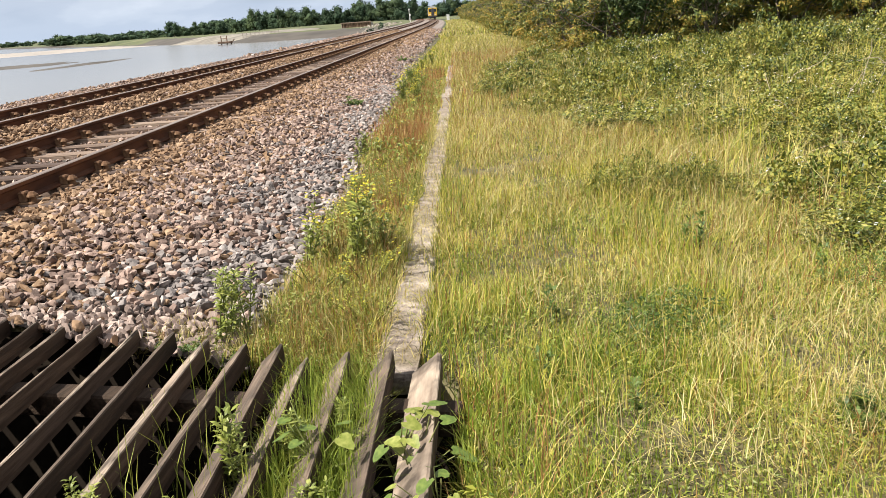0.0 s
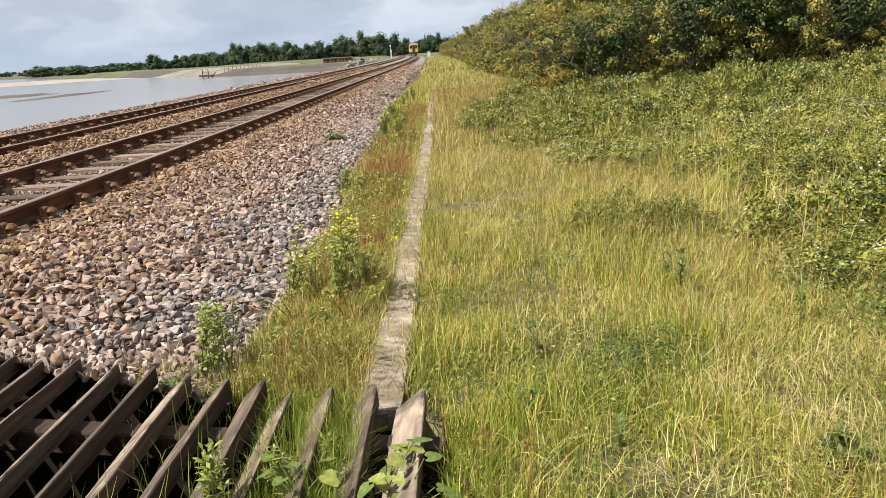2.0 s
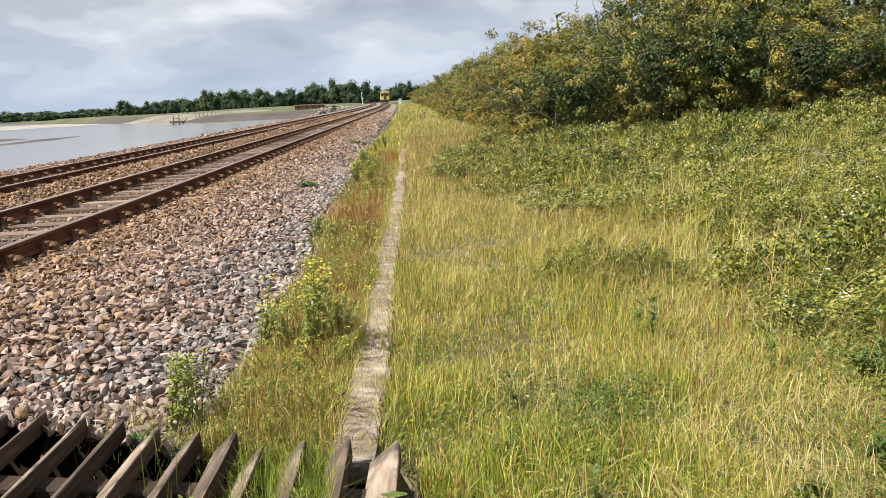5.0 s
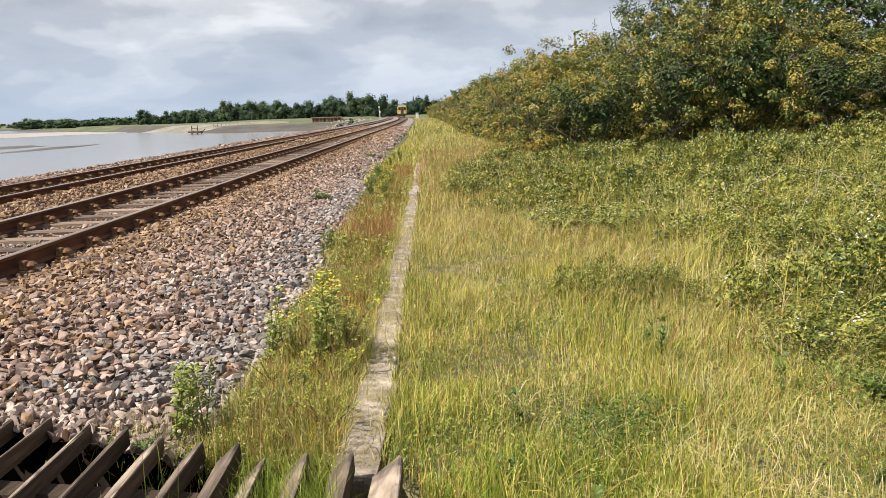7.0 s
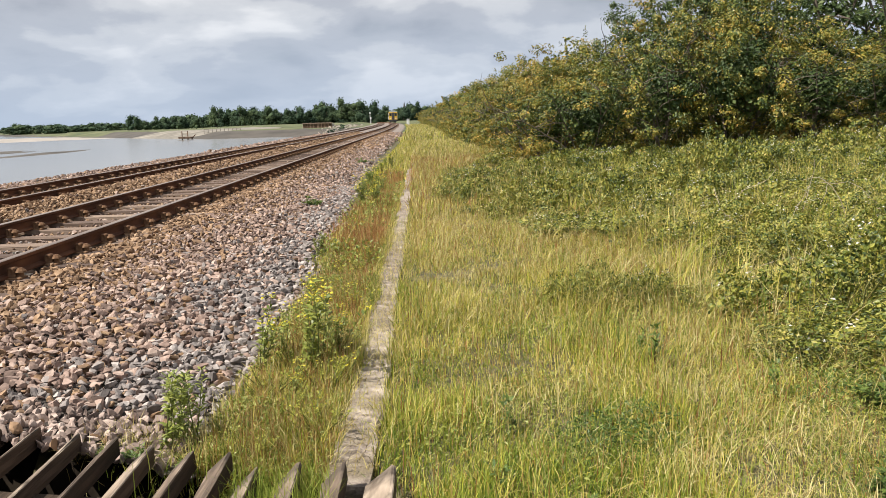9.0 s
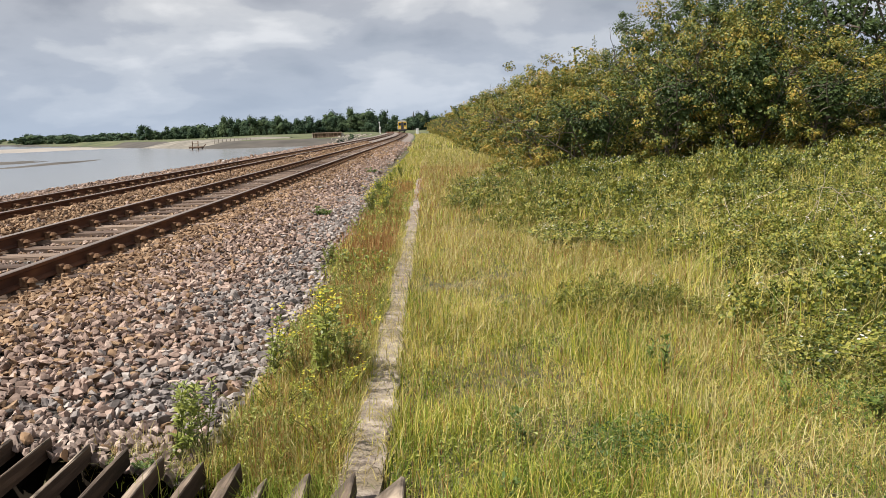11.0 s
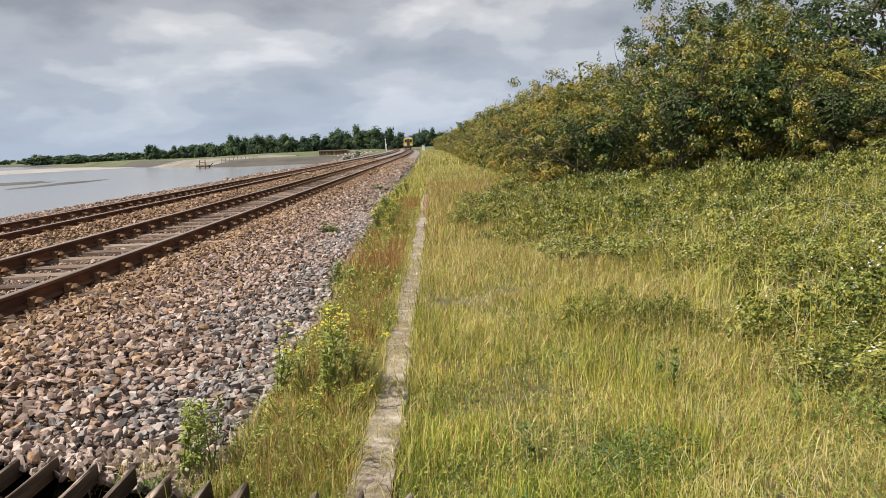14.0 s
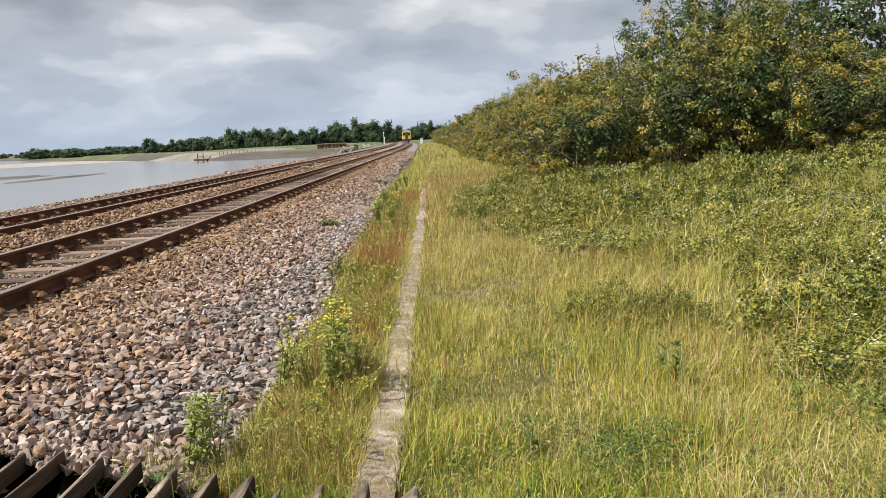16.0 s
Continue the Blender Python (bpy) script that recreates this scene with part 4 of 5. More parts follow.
lay("seed_heads", "pale ripe grass seed heads above the verge", M_straw, [
    (lambda t: (t[0], t[1], t[2], t[3] * 1.25, np.full(len(t[0]), 0.07), 0.18))(grass_patch(1500, -0.15, 1.7, 3.4, 13.0, 0.40, 0.003, 0.3, off_trough)),
    (lambda t: (t[0], t[1], t[2], t[3] * 1.25, np.full(len(t[0]), 0.10), 0.18))(grass_patch(2200, -0.2, 2.4, 13.0, 34.0, 0.44, 0.003, 0.3)),
    (lambda t: (t[0], t[1], t[2], t[3] * 1.2, np.full(len(t[0]), 0.06), 0.3))(grass_patch(500, 0.0, 3.0, 1.8, 4.0, 0.25, 0.003, 0.3)),
], heads)
lay("reddish_grass", "rust-red sorrel and grass stalks at the ballast edge", M_rust_grass, [
    grass_patch(5000, -1.05, -0.5, 5.4, 12.0, 0.34, 0.0024, 0.5, off_trough),
    grass_patch(3500, -1.25, -0.5, 10.0, 24.0, 0.36, 0.005, 0.35, off_trough),
    grass_patch(16000, -0.2, 3.0, 2.0, 14.0, 0.29, 0.0022, 0.8, off_trough, 0.85),
    grass_patch(6000, -0.4, 2.4, 14.0, 34.0, 0.38, 0.006, 0.5, off_trough),
    grass_patch(2800, -1.05, -0.45, 3.5, 5.4, 0.30, 0.0014, 0.9, off_trough),
])

def culms(n, x0, x1, y0, y1, length, width, bow, clump=0.8, start=0.05):
    """Long arching grass stalks, each a tapered strip of six bends, leaning the same way within a tuft."""
    X, Y, Z, L, W, _ = grass_patch(n, x0, x1, y0, y1, length, width, 0, off_trough, clump)
    n = len(X)
    az = 3.0 * vnoise(X, Y, 1.1, 21) + 2.0 * vnoise(X, Y, 3.3, 23) + rs_g.normal(0, 0.7, n)
    d = np.stack([np.cos(az), np.sin(az), np.zeros(n)], 1)
    side = np.stack([-np.sin(az), np.cos(az), np.zeros(n)], 1) * 0.8 + np.array([0, 0, 0.35])
    a0 = rs_g.uniform(start, start + 0.45, n)
    turn = bow * rs_g.uniform(0.3, 1.3, n)
    p = np.stack([X, Y, Z], 1)
    rows, k = [], 6
    for i in range(k + 1):
        w = (W * (1 - 0.8 * i / k))[:, None]
        rows += [p - side * w, p + side * w]
        a = (a0 + turn * i / k)[:, None]
        p = p + (d * np.sin(a) + np.array([0, 0, 1.0]) * np.cos(a)) * (L / k)[:, None]
    V = np.stack(rows, 1).reshape(-1, 3)
    V[:, 2] = np.maximum(V[:, 2], ground_z(V[:, 0], V[:, 1]) + 0.015)
    j = np.arange(n)[:, None] * (2 * k + 2)
    F = np.concatenate([j + np.array([f]) + 2 * i for i in range(k) for f in ([0, 1, 3], [0, 3, 2])], 0)
    return V, F


for nm, lab, mat, sets in (
        ("arching_straw", "long bleached grass stalks arching over the meadow", M_straw, [(1300, 0.2, 3.6, 1.8, 6.0, 0.5, 0.0011, 2.1), (2600, -0.1, 3.6, 6.0, 12.0, 0.6, 0.0018, 1.6), (1500, 2.4, 6.5, 4.6, 11.0, 0.75, 0.002, 1.9), (13000, 0.5, 3.8, 1.6, 7.0, 0.22, 0.0013, 0.8, 0.9, 0.85), (5000, 0.2, 3.6, 7.0, 12.0, 0.26, 0.0018, 0.8, 0.9, 0.8)]),
        ("arching_grass", "long green grass stalks arching over the meadow", M_grass, [(1500, -0.1, 3.8, 1.8, 6.0, 0.45, 0.0016, 1.9), (1600, -0.1, 4.2, 6.0, 12.0, 0.5, 0.002, 1.6), (4200, 2.4, 6.5, 4.6, 11.0, 0.65, 0.0022, 1.9), (9000, 0.6, 3.8, 1.6, 7.0, 0.20, 0.0018, 0.9, 0.7, 0.75)])):
    V, F, I = join([culms(*q) for q in sets])
    tagged(new(nm, mesh_np(nm, V, F, [mat])), lab, "grass", kind="stuff")

# ---- weeds ----


def weed_meshes(k, h, n_stem, leaf, n_leaf, flower=0, spread=0.25, mat=None):
    """Stems, leaves and flower heads of an upright weed."""
    rs = np.random.default_rng(500 + k)
    st, P, Nn, tips = [], [], [], []
    for _ in range(n_stem):
        az = rs.uniform(0, 2 * np.pi)
        p = branch_path((rs.normal(0, 0.03), rs.normal(0, 0.03), -0.02), (np.cos(az) * spread, np.sin(az) * spread, 1), h * rs.uniform(0.65, 1.05), 6, rs, 0.07)
        st.append(tube(p, np.linspace(0.005, 0.002, 7), 4))
        tips.append(p[-1])
        for q in range(n_leaf // n_stem):
            f = rs.uniform(0.12, 1.0) * 5.99
            c = p[int(f)] + (p[int(f) + 1] - p[int(f)]) * (f % 1)
            a = rs.uniform(0, 2 * np.pi)
            o = np.array([np.cos(a), np.sin(a), 0.35])
            P.append(c + o * leaf * 0.45)
            Nn.append(o)
    V, F, I = join(st)
    stem = mesh_np("stalk", V, F, [M_stem])
    P, Nn = np.array(P), np.array(Nn)
    # leaves point outwards from the stem
    n = len(P)
    t = unit(Nn + np.array([0, 0, 0.15]) + rs.normal(0, 0.25, (n, 3)))
    s = unit(np.cross(t, np.array([0, 0, 1.0]) + rs.normal(0, 0.2, (n, 3))))
    nn = np.cross(s, t)
    L = (leaf * rs.uniform(0.6, 1.25, n))[:, None]
    V = np.stack([P - t * L * 0.5, P - s * L * 0.16 - t * L * 0.1 + nn * L * 0.05, P + s * L * 0.16 - t * L * 0.1 + nn * L * 0.05, P - s * L * 0.12 + t * L * 0.2 + nn * L * 0.05, P + s * L * 0.12 + t * L * 0.2 + nn * L * 0.05, P + t * L * 0.5 - nn * L * 0.12], 1).reshape(-1, 3)
    i = np.arange(n)[:, None] * 6
    F = np.concatenate([i + np.array([f]) for f in ([0, 2, 1], [1, 2, 4], [1, 4, 3], [3, 4, 5])])
    leafm = mesh_np("foliage", V, F, [mat or M_leaf_w])
    fm = None
    if flower:
        fl = []
        for tip in tips:
            for _ in range(flower):
                c = tip + rs.normal(0, 1, 3) * np.array([0.032, 0.032, 0.016]) + np.array([0, 0, 0.01])
                nn = unit(np.array([rs.normal(0, 0.35), rs.normal(0, 0.35), 1]))
                t1 = unit(np.cross(nn, rs.normal(0, 1, 3)))
                s1 = np.cross(nn, t1)
                an = np.linspace(0, 2 * np.pi, 12, endpoint=False)
                rad = np.where(np.arange(12) % 2, 0.006, 0.012)[:, None]
                fl.append((np.concatenate([[c + nn * 0.004], c + (np.cos(an)[:, None] * t1 + np.sin(an)[:, None] * s1) * rad]), np.array([(0, 1 + a, 1 + (a + 1) % 12) for a in range(12)])))
        V, F, I = join(fl)
        fm = mesh_np("blossom", V, F, [M_yellow])
    return stem, leafm, fm


def weed(name, me, x, y, z, s, label, category, group=""):
    ob = tagged(new(name, None), label, category, group)
    ob.matrix_basis = pose(x, y, z, 0, 0, (x * 97 + y * 53) % 360) @ Matrix.Diagonal((s, s, s, 1))
    tagged(part("stalk", me[0], ob), kind="stuff")
    tagged(part("foliage", me[1], ob), kind="stuff")
    if me[2]:
        tagged(part("blossom", me[2], ob, "flat heads of small yellow flowers"), kind="stuff")
    return ob


RAG = [weed_meshes(k, 0.60, 8, 0.066, 330, 10, 0.20) for k in range(3)]
RAGS = [weed_meshes(5 + k, 0.50, 4, 0.062, 150, 8, 0.12) for k in range(2)]
WIL = [weed_meshes(10 + k, 0.46, 4, 0.058, 230, 0, 0.10, M_leaf_w) for k in range(3)]
LOW = [weed_meshes(20 + k, 0.20, 16, 0.055, 420, 0, 0.8, M_leaf_n) for k in range(2)]
NET = [weed_meshes(30 + k, 0.42, 2, 0.075, 60, 0, 0.12, M_leaf_n) for k in range(2)]


def gz1(x, y):
    return float(ground_z(np.float64(x), np.float64(y)))


for i, (x, y, s) in enumerate(((-0.70, 5.25, 1.05), (-0.58, 5.45, 0.8), (-1.10, 15.8, 1.0), (-0.92, 16.8, 1.1), (-1.2, 17.6, 0.95), (-0.8, 15.2, 0.9), (-0.95, 18.6, 1.0), (-1.15, 24.0, 1.0), (-1.0, 28.0, 1.0))):
    weed("ragwort", RAG[i % 3], x, y, gz1(x, y), s, "bushy yellow-flowered ragwort growing at the ballast edge", "weed", "ragwort plants")
for i, (x, y, s) in enumerate(((-1.06, 5.3, 1.0), (-0.98, 5.55, 0.8), (-0.95, 10.9, 0.7), (-0.85, 11.6, 0.6), (-0.75, 4.6, 0.55), (-0.9, 13.6, 0.8), (-0.62, 9.4, 0.5), (-0.7, 7.2, 0.5))):
    weed("ragwort", RAGS[i % 2], x, y, gz1(x, y), s, "slender ragwort with a few yellow flower heads", "weed", "ragwort plants")
for i, (x, y, s) in enumerate(((-1.24, 4.02, 1.0), (-1.17, 4.12, 0.85), (-1.22, 9.9, 0.75), (-0.84, 2.62, 0.8), (-1.28, 2.35, 0.5), (-0.66, 2.75, 0.55), (-0.50, 2.9, 0.5), (-0.52, 2.25, 0.5), (-0.96, 2.3, 0.42))):
    z = gz1(x, y) if y > 3.5 else 0.0
    weed("willowherb", WIL[i % 3], x, y, z, s, "leafy pale green willowherb rising among stones and slats", "weed", "willowherb plants")
for i, (x, y, s) in enumerate(((-2.0, 15.4, 1.5), (-1.35, 22.6, 1.6), (-2.1, 30.0, 1.6))):
    weed("ground_weed", LOW[i % 2], x, y, gz1(x, y) + 0.02, s, "low dark green weed tuft on the ballast", "weed")
for i, (x, y, s) in enumerate(((-1.38, 3.86, 0.5), (-1.12, 3.76, 0.5), (-1.55, 3.95, 0.45), (1.9, 3.2, 1.0), (2.1, 2.9, 0.9), (1.45, 2.9, 0.8), (2.35, 4.2, 1.1), (0.3, 2.1, 0.8), (-0.05, 2.2, 0.8))):
    weed("ground_weed", LOW[i % 2], x, y, gz1(x, y), s, "low leafy green weed among meadow grass", "weed")
for i, (x, y, s) in enumerate(((1.42, 5.12, 0.85), (1.38, 5.2, 0.6), (0.42, 4.1, 0.6), (0.3, 3.3, 0.55), (0.62, 3.0, 0.45), (1.9, 4.4, 0.6))):
    weed("nettle", NET[i % 2], x, y, gz1(x, y), s, "upright dark-leaved nettle standing in grass", "weed")


MEL = [weed_meshes(40 + k, 0.32, 16, 0.026, 640, int(k == 0), 0.65, M_leaf_y) for k in range(4)]
r_m = random.Random(4)
for i in range(26):
    y = 3.65 + 0.16 * i + (i > 14) * 0.25 * (i - 14)
    x = r_m.uniform(-1.0, -0.5)
    weed("melilot", MEL[i % 4], x, y, gz1(x, y), r_m.uniform(0.55, 1.0), "bushy yellowish melilot with tiny yellow flowers" if i % 4 == 0 else "bushy yellowish-green melilot without flowers", "weed", "melilot plants")


def big_leaf_mesh(k):
    """A broad lobed leaf, cupped along the mid rib."""
    r = random.Random(k)
    n = 12
    pts = []
    for i in range(n):
        a = math.pi * 2 * i / n
        rad = 0.5 * (1 + 0.16 * math.cos(3 * a) + r.uniform(-0.06, 0.06)) * (1.0 if abs(a - math.pi) > 0.3 else 0.55)
        pts.append((math.cos(a) * rad + 0.45, math.sin(a) * rad * 0.85, 0.10 * abs(math.sin(a)) * rad - 0.10 * max(0, math.cos(a)) * rad))
    V = np.array([(0.42, 0, -0.01), *pts])
    F = np.array([(0, 1 + i, 1 + (i + 1) % n) for i in range(n)])
    return mesh_np("leaf", V, F, [M_leaf_n if k in (0, 1) else M_leaf_w], smooth=True)


BIG = [big_leaf_mesh(k) for k in range(4)]


def butterbur(x, y, z, n, size, seed, label="broad-leaved coltsfoot sprouting between timber slats"):
    r = random.Random(seed)
    ob = tagged(new("coltsfoot", None), label, "weed")
    ob.location = (x, y, z)
    pieces = []
    for i in range(n):
        az = r.uniform(0, 360)
        rr, hh = r.uniform(0.02, 0.16), r.uniform(0.03, 0.20)
        ca, sa = math.cos(radians(az)), math.sin(radians(az))
        pieces.append(tube([(0, 0, -0.15), (ca * rr * 0.4, sa * rr * 0.4, hh * 0.6 - 0.02), (ca * rr, sa * rr, hh)], [0.004, 0.003, 0.002], 4))
        s = size * r.uniform(0.7, 1.2)
        part("leaf", BIG[i % 4], ob, "", pose(ca * rr, sa * rr, hh, r.uniform(-20, 20), r.uniform(-5, 30), az) @ Matrix.Diagonal((s, s, s, 1)))
    V, F, I = join(pieces)
    tagged(part("stalk", mesh_np("stalk", V, F, [M_stem]), ob), kind="stuff")


butterbur(-0.27, 2.72, 0.03, 16, 0.068, 1)
butterbur(-0.20, 2.62, 0.03, 9, 0.06, 5)
butterbur(-0.55, 2.62, 0.08, 9, 0.06, 2, "yellowing broad-leaved weed between timber slats")
butterbur(-0.12, 2.35, 0.02, 10, 0.06, 3, "yellow-green broad-leaved weed beside the slats")
butterbur(1.75, 2.75, 0.03, 9, 0.07, 4, "low dock plant with broad green leaves in grass")
butterbur(2.15, 2.55, 0.03, 9, 0.07, 6, "low dock plant with broad green leaves in grass")

# grass growing up through the guard and litter by the slats
lay("guard_grass", "green grass growing up between the timber slats", M_fresh, [
    (lambda t: (t[0], t[1], t[2] * 0 - 0.02, t[3] + 0.07, t[4], t[5]))(grass_patch(3600, -0.78, -0.38, 1.9, 3.5, 0.18, 0.0022, 0.7, None, 0.7)),
    (lambda t: (t[0], t[1], t[2] * 0 - 0.02, t[3] + 0.10, t[4], t[5]))(grass_patch(160, -1.3, -0.72, 2.2, 3.7, 0.2, 0.0022, 0.4, None, 0.8)),
    (lambda t: (t[0], t[1], t[2], t[3], t[4], t[5]))(grass_patch(700, -1.6, -1.0, 3.7, 4.2, 0.12, 0.0022, 0.8, None, 0.5)),
])
lay("straw_litter", "dry broken stalks lying over the trough and stones", M_straw, [
    (lambda t: (t[0], t[1], np.full(len(t[0]), 0.048), t[3] * 1.0, t[4], 4.0))(grass_patch(1500, -0.48, -0.20, 3.4, 12.0, 0.2, 0.002, 1.0)),
    (lambda t: (t[0], t[1], t[2] + 0.03, t[3] * 0.8, t[4], 3.0))(grass_patch(2200, -1.75, -0.6, 3.5, 4.25, 0.22, 0.0018, 1.0)),
])
# low herbs along the weed strip
def herb_scatter(n, x0, x1, y0, y1, h, leaf):
    X, Y = rs_g.uniform(x0, x1, n), rs_g.uniform(y0, y1, n)
    k = (rs_g.uniform(0, 1, n) < 0.35 + 0.65 * (vnoise(X, Y, 3.2, 8) > 0)) & off_trough(X, Y)
    X, Y = X[k], Y[k]
    X = X + curve_x(Y)
    P = np.stack([X, Y, ground_z(X, Y) + h * rs_g.uniform(0.05, 1, len(X)) * (0.6 + 0.5 * vnoise(X, Y, 2.0, 3))], 1)
    return leaves(P, rs_g.normal(0, 0.6, P.shape) + np.array([0, 0, 1.0]), np.full(len(X), leaf), 0.5, rs=rs_g)


V, F, I = join([herb_scatter(22000, -1.08, -0.45, 3.5, 9.0, 0.22, 0.024), herb_scatter(7000, -1.3, -0.45, 9.0, 22.0, 0.30, 0.05), herb_scatter(36000, -0.1, 3.6, 1.5, 7.5, 0.16, 0.022)])
tagged(new("low_herbs", mesh_np("low_herbs", V, F, [M_leaf_w])), "low yellow-green leafy herbs mixed into the grass", "herbs", kind="stuff")
V, F, I = join([herb_scatter(110, -1.05, -0.45, 3.6, 9.0, 0.30, 0.014), herb_scatter(160, -1.2, -0.45, 9.0, 20.0, 0.36, 0.03)])
tagged(new("small_yellow_flowers", mesh_np("small_yellow_flowers", V, F, [M_yellow])), "scattered small yellow flowers in the weed strip", "blossom", kind="stuff")


def herb_clump(n, x, y, r, h, leaf):
    """A soft mound of fine leaves."""
    X, Y = x + rs_g.normal(0, r, n), y + rs_g.normal(0, r * 0.8, n)
    q = np.exp(-((X - x) ** 2 + (Y - y) ** 2) / (2 * r * r))
    P = np.stack([X, Y, ground_z(X, Y) + h * (0.15 + 0.85 * q) * rs_g.uniform(0.15, 1.0, n)], 1)
    return leaves(P, rs_g.normal(0, 0.8, P.shape) + np.array([0, 0, 0.7]), np.full(n, leaf), 0.4, rs=rs_g)


V, F, I = join([herb_clump(n, x, y, r, h, 0.034) for x, y, r, h, n in ((-0.02, 2.3, 0.10, 0.16, 320), (0.12, 2.1, 0.12, 0.14, 260), (-0.60, 2.45, 0.07, 0.2, 220), (-0.48, 2.1, 0.08, 0.2, 320), (-0.72, 2.25, 0.08, 0.22, 320), (-0.42, 2.5, 0.05, 0.2, 200), (-0.66, 2.0, 0.09, 0.2, 320), (-0.2, 2.15, 0.07, 0.2, 260), (-0.6, 3.1, 0.06, 0.2, 200), (1.9, 2.2, 0.2, 0.12, 260))])
tagged(new("bramble_seedling", mesh_np("bramble_seedling", V, F, [M_leaf_y])), "yellow-green young bramble leaves beside the slats", "weed", kind="stuff")
V, F, I = join([herb_clump(n, x, y, r, h, 0.024) for x, y, r, h, n in ((0.82, 3.72, 0.22, 0.22, 1500), (1.05, 3.95, 0.20, 0.2, 1000), (2.2, 4.3, 0.2, 0.2, 800), (1.7, 2.9, 0.2, 0.16, 700), (2.0, 3.3, 0.25, 0.16, 700))])
tagged(new("vetch", mesh_np("vetch", V, F, [M_leaf_n])), "soft dark green mounds of fine-leaved vetch in grass", "weed", kind="stuff")


def tangle(n, x, y, r):
    X, Y = x + rs_g.normal(0, r, n), y + rs_g.normal(0, r * 0.8, n)
    return X, Y, ground_z(X, Y) + 0.10 * rs_g.uniform(0.3, 1.3, n), rs_g.uniform(0.07, 0.22, n), np.full(n, 0.0016), 2.6


def trough_edge(n, x, h, w, lean):
    """Thin stalks rooted beside the lids and hanging over them."""
    Y = rs_g.uniform(3.5, 13.0, n)
    X = x + rs_g.normal(0, 0.03, n)
    k = rs_g.uniform(0, 1, n) < 0.25 + 0.75 * (vnoise(X, Y, 1.7, 12) > 0.0)
    X, Y = X[k], Y[k]
    return X, Y, ground_z(X, Y) + 0.01, h * rs_g.uniform(0.4, 1.3, len(X)), np.full(len(X), w), lean


for nm, lab, mat, c in (("overhanging_straw", "thin dry stalks hanging over the concrete lids", M_straw, 700), ("overhanging_grass", "green grass hanging over the concrete lids", M_grass, 900),
                        ("dark_stalks", "thin dark dead stalks lying across the concrete lids", M_twig, 330)):
    lay(nm, lab, mat, [trough_edge(c, -0.455, 0.20, 0.0015, 1.3), trough_edge(c, -0.215, 0.20, 0.0015, 1.3), trough_edge(c // 2, -0.34, 0.14, 0.0014, 2.6)])
lay("straw_tangles", "bleached flattened straw tangles in the meadow", M_straw, [tangle(500, 2.3, 8.6, 0.35), tangle(420, 2.0, 5.3, 0.28), tangle(420, 1.75, 3.7, 0.22), tangle(420, 1.55, 2.9, 0.2),
    tangle(400, 2.3, 2.6, 0.25), tangle(300, 0.85, 2.6, 0.2), tangle(300, 1.3, 4.4, 0.25), tangle(300, 0.6, 6.4, 0.3), tangle(400, 3.0, 7.0, 0.4), tangle(400, 2.6, 4.6, 0.3), tangle(300, 0.5, 4.4, 0.2), tangle(500, 2.2, 2.1, 0.25), tangle(500, 2.7, 3.3, 0.3), tangle(400, 1.1, 3.3, 0.25), tangle(500, 2.4, 6.2, 0.35)])
# dead canes leaning out of the brambles
r_d = np.random.default_rng(91)
for x, y in ((3.4, 8.6), (3.7, 8.9), (4.1, 8.4), (4.8, 9.6), (5.4, 9.0), (6.0, 9.4), (3.2, 9.6), (3.9, 9.2), (4.6, 9.0), (5.1, 8.2), (4.3, 7.4), (3.6, 10.2), (3.2, 12.2), (4.4, 10.0), (5.0, 10.6), (5.6, 9.8), (4.0, 11.2), (6.6, 11.8), (3.6, 7.6), (3.8, 6.4), (5.8, 11.0), (6.4, 10.2)):
    P = branch_path((x, y, gz1(x, y)), (r_d.normal(0, 0.5), r_d.normal(0, 0.4), 1), r_d.uniform(0.6, 1.2), 7, r_d, 0.28, 0.14)
    V, F = tube(P, np.linspace(0.005, 0.0025, 8), 4)
    tagged(new("dead_cane", mesh_np("dead_cane", V, F, [M_deadtwig])), "bleached dead cane arching out of the brambles", "twig", "dead canes")

# ---- distance: woods, wharf, jetty, train ----


def clump_variants(n, rs):
    """Lumpy leaf masses of unit radius."""
    out = []
    for _ in range(n):
        bm = bmesh.new()
        bmesh.ops.create_icosphere(bm, subdivisions=1, radius=1.0)
        for v in bm.verts:
            v.co *= float(rs.uniform(0.7, 1.1))
        bm.verts.index_update()
        out.append((np.array([v.co[:] for v in bm.verts]), np.array([[v.index for v in f.verts] for f in bm.faces])))
        bm.free()
    return out


CLUMPS = clump_variants(8, np.random.default_rng(17))


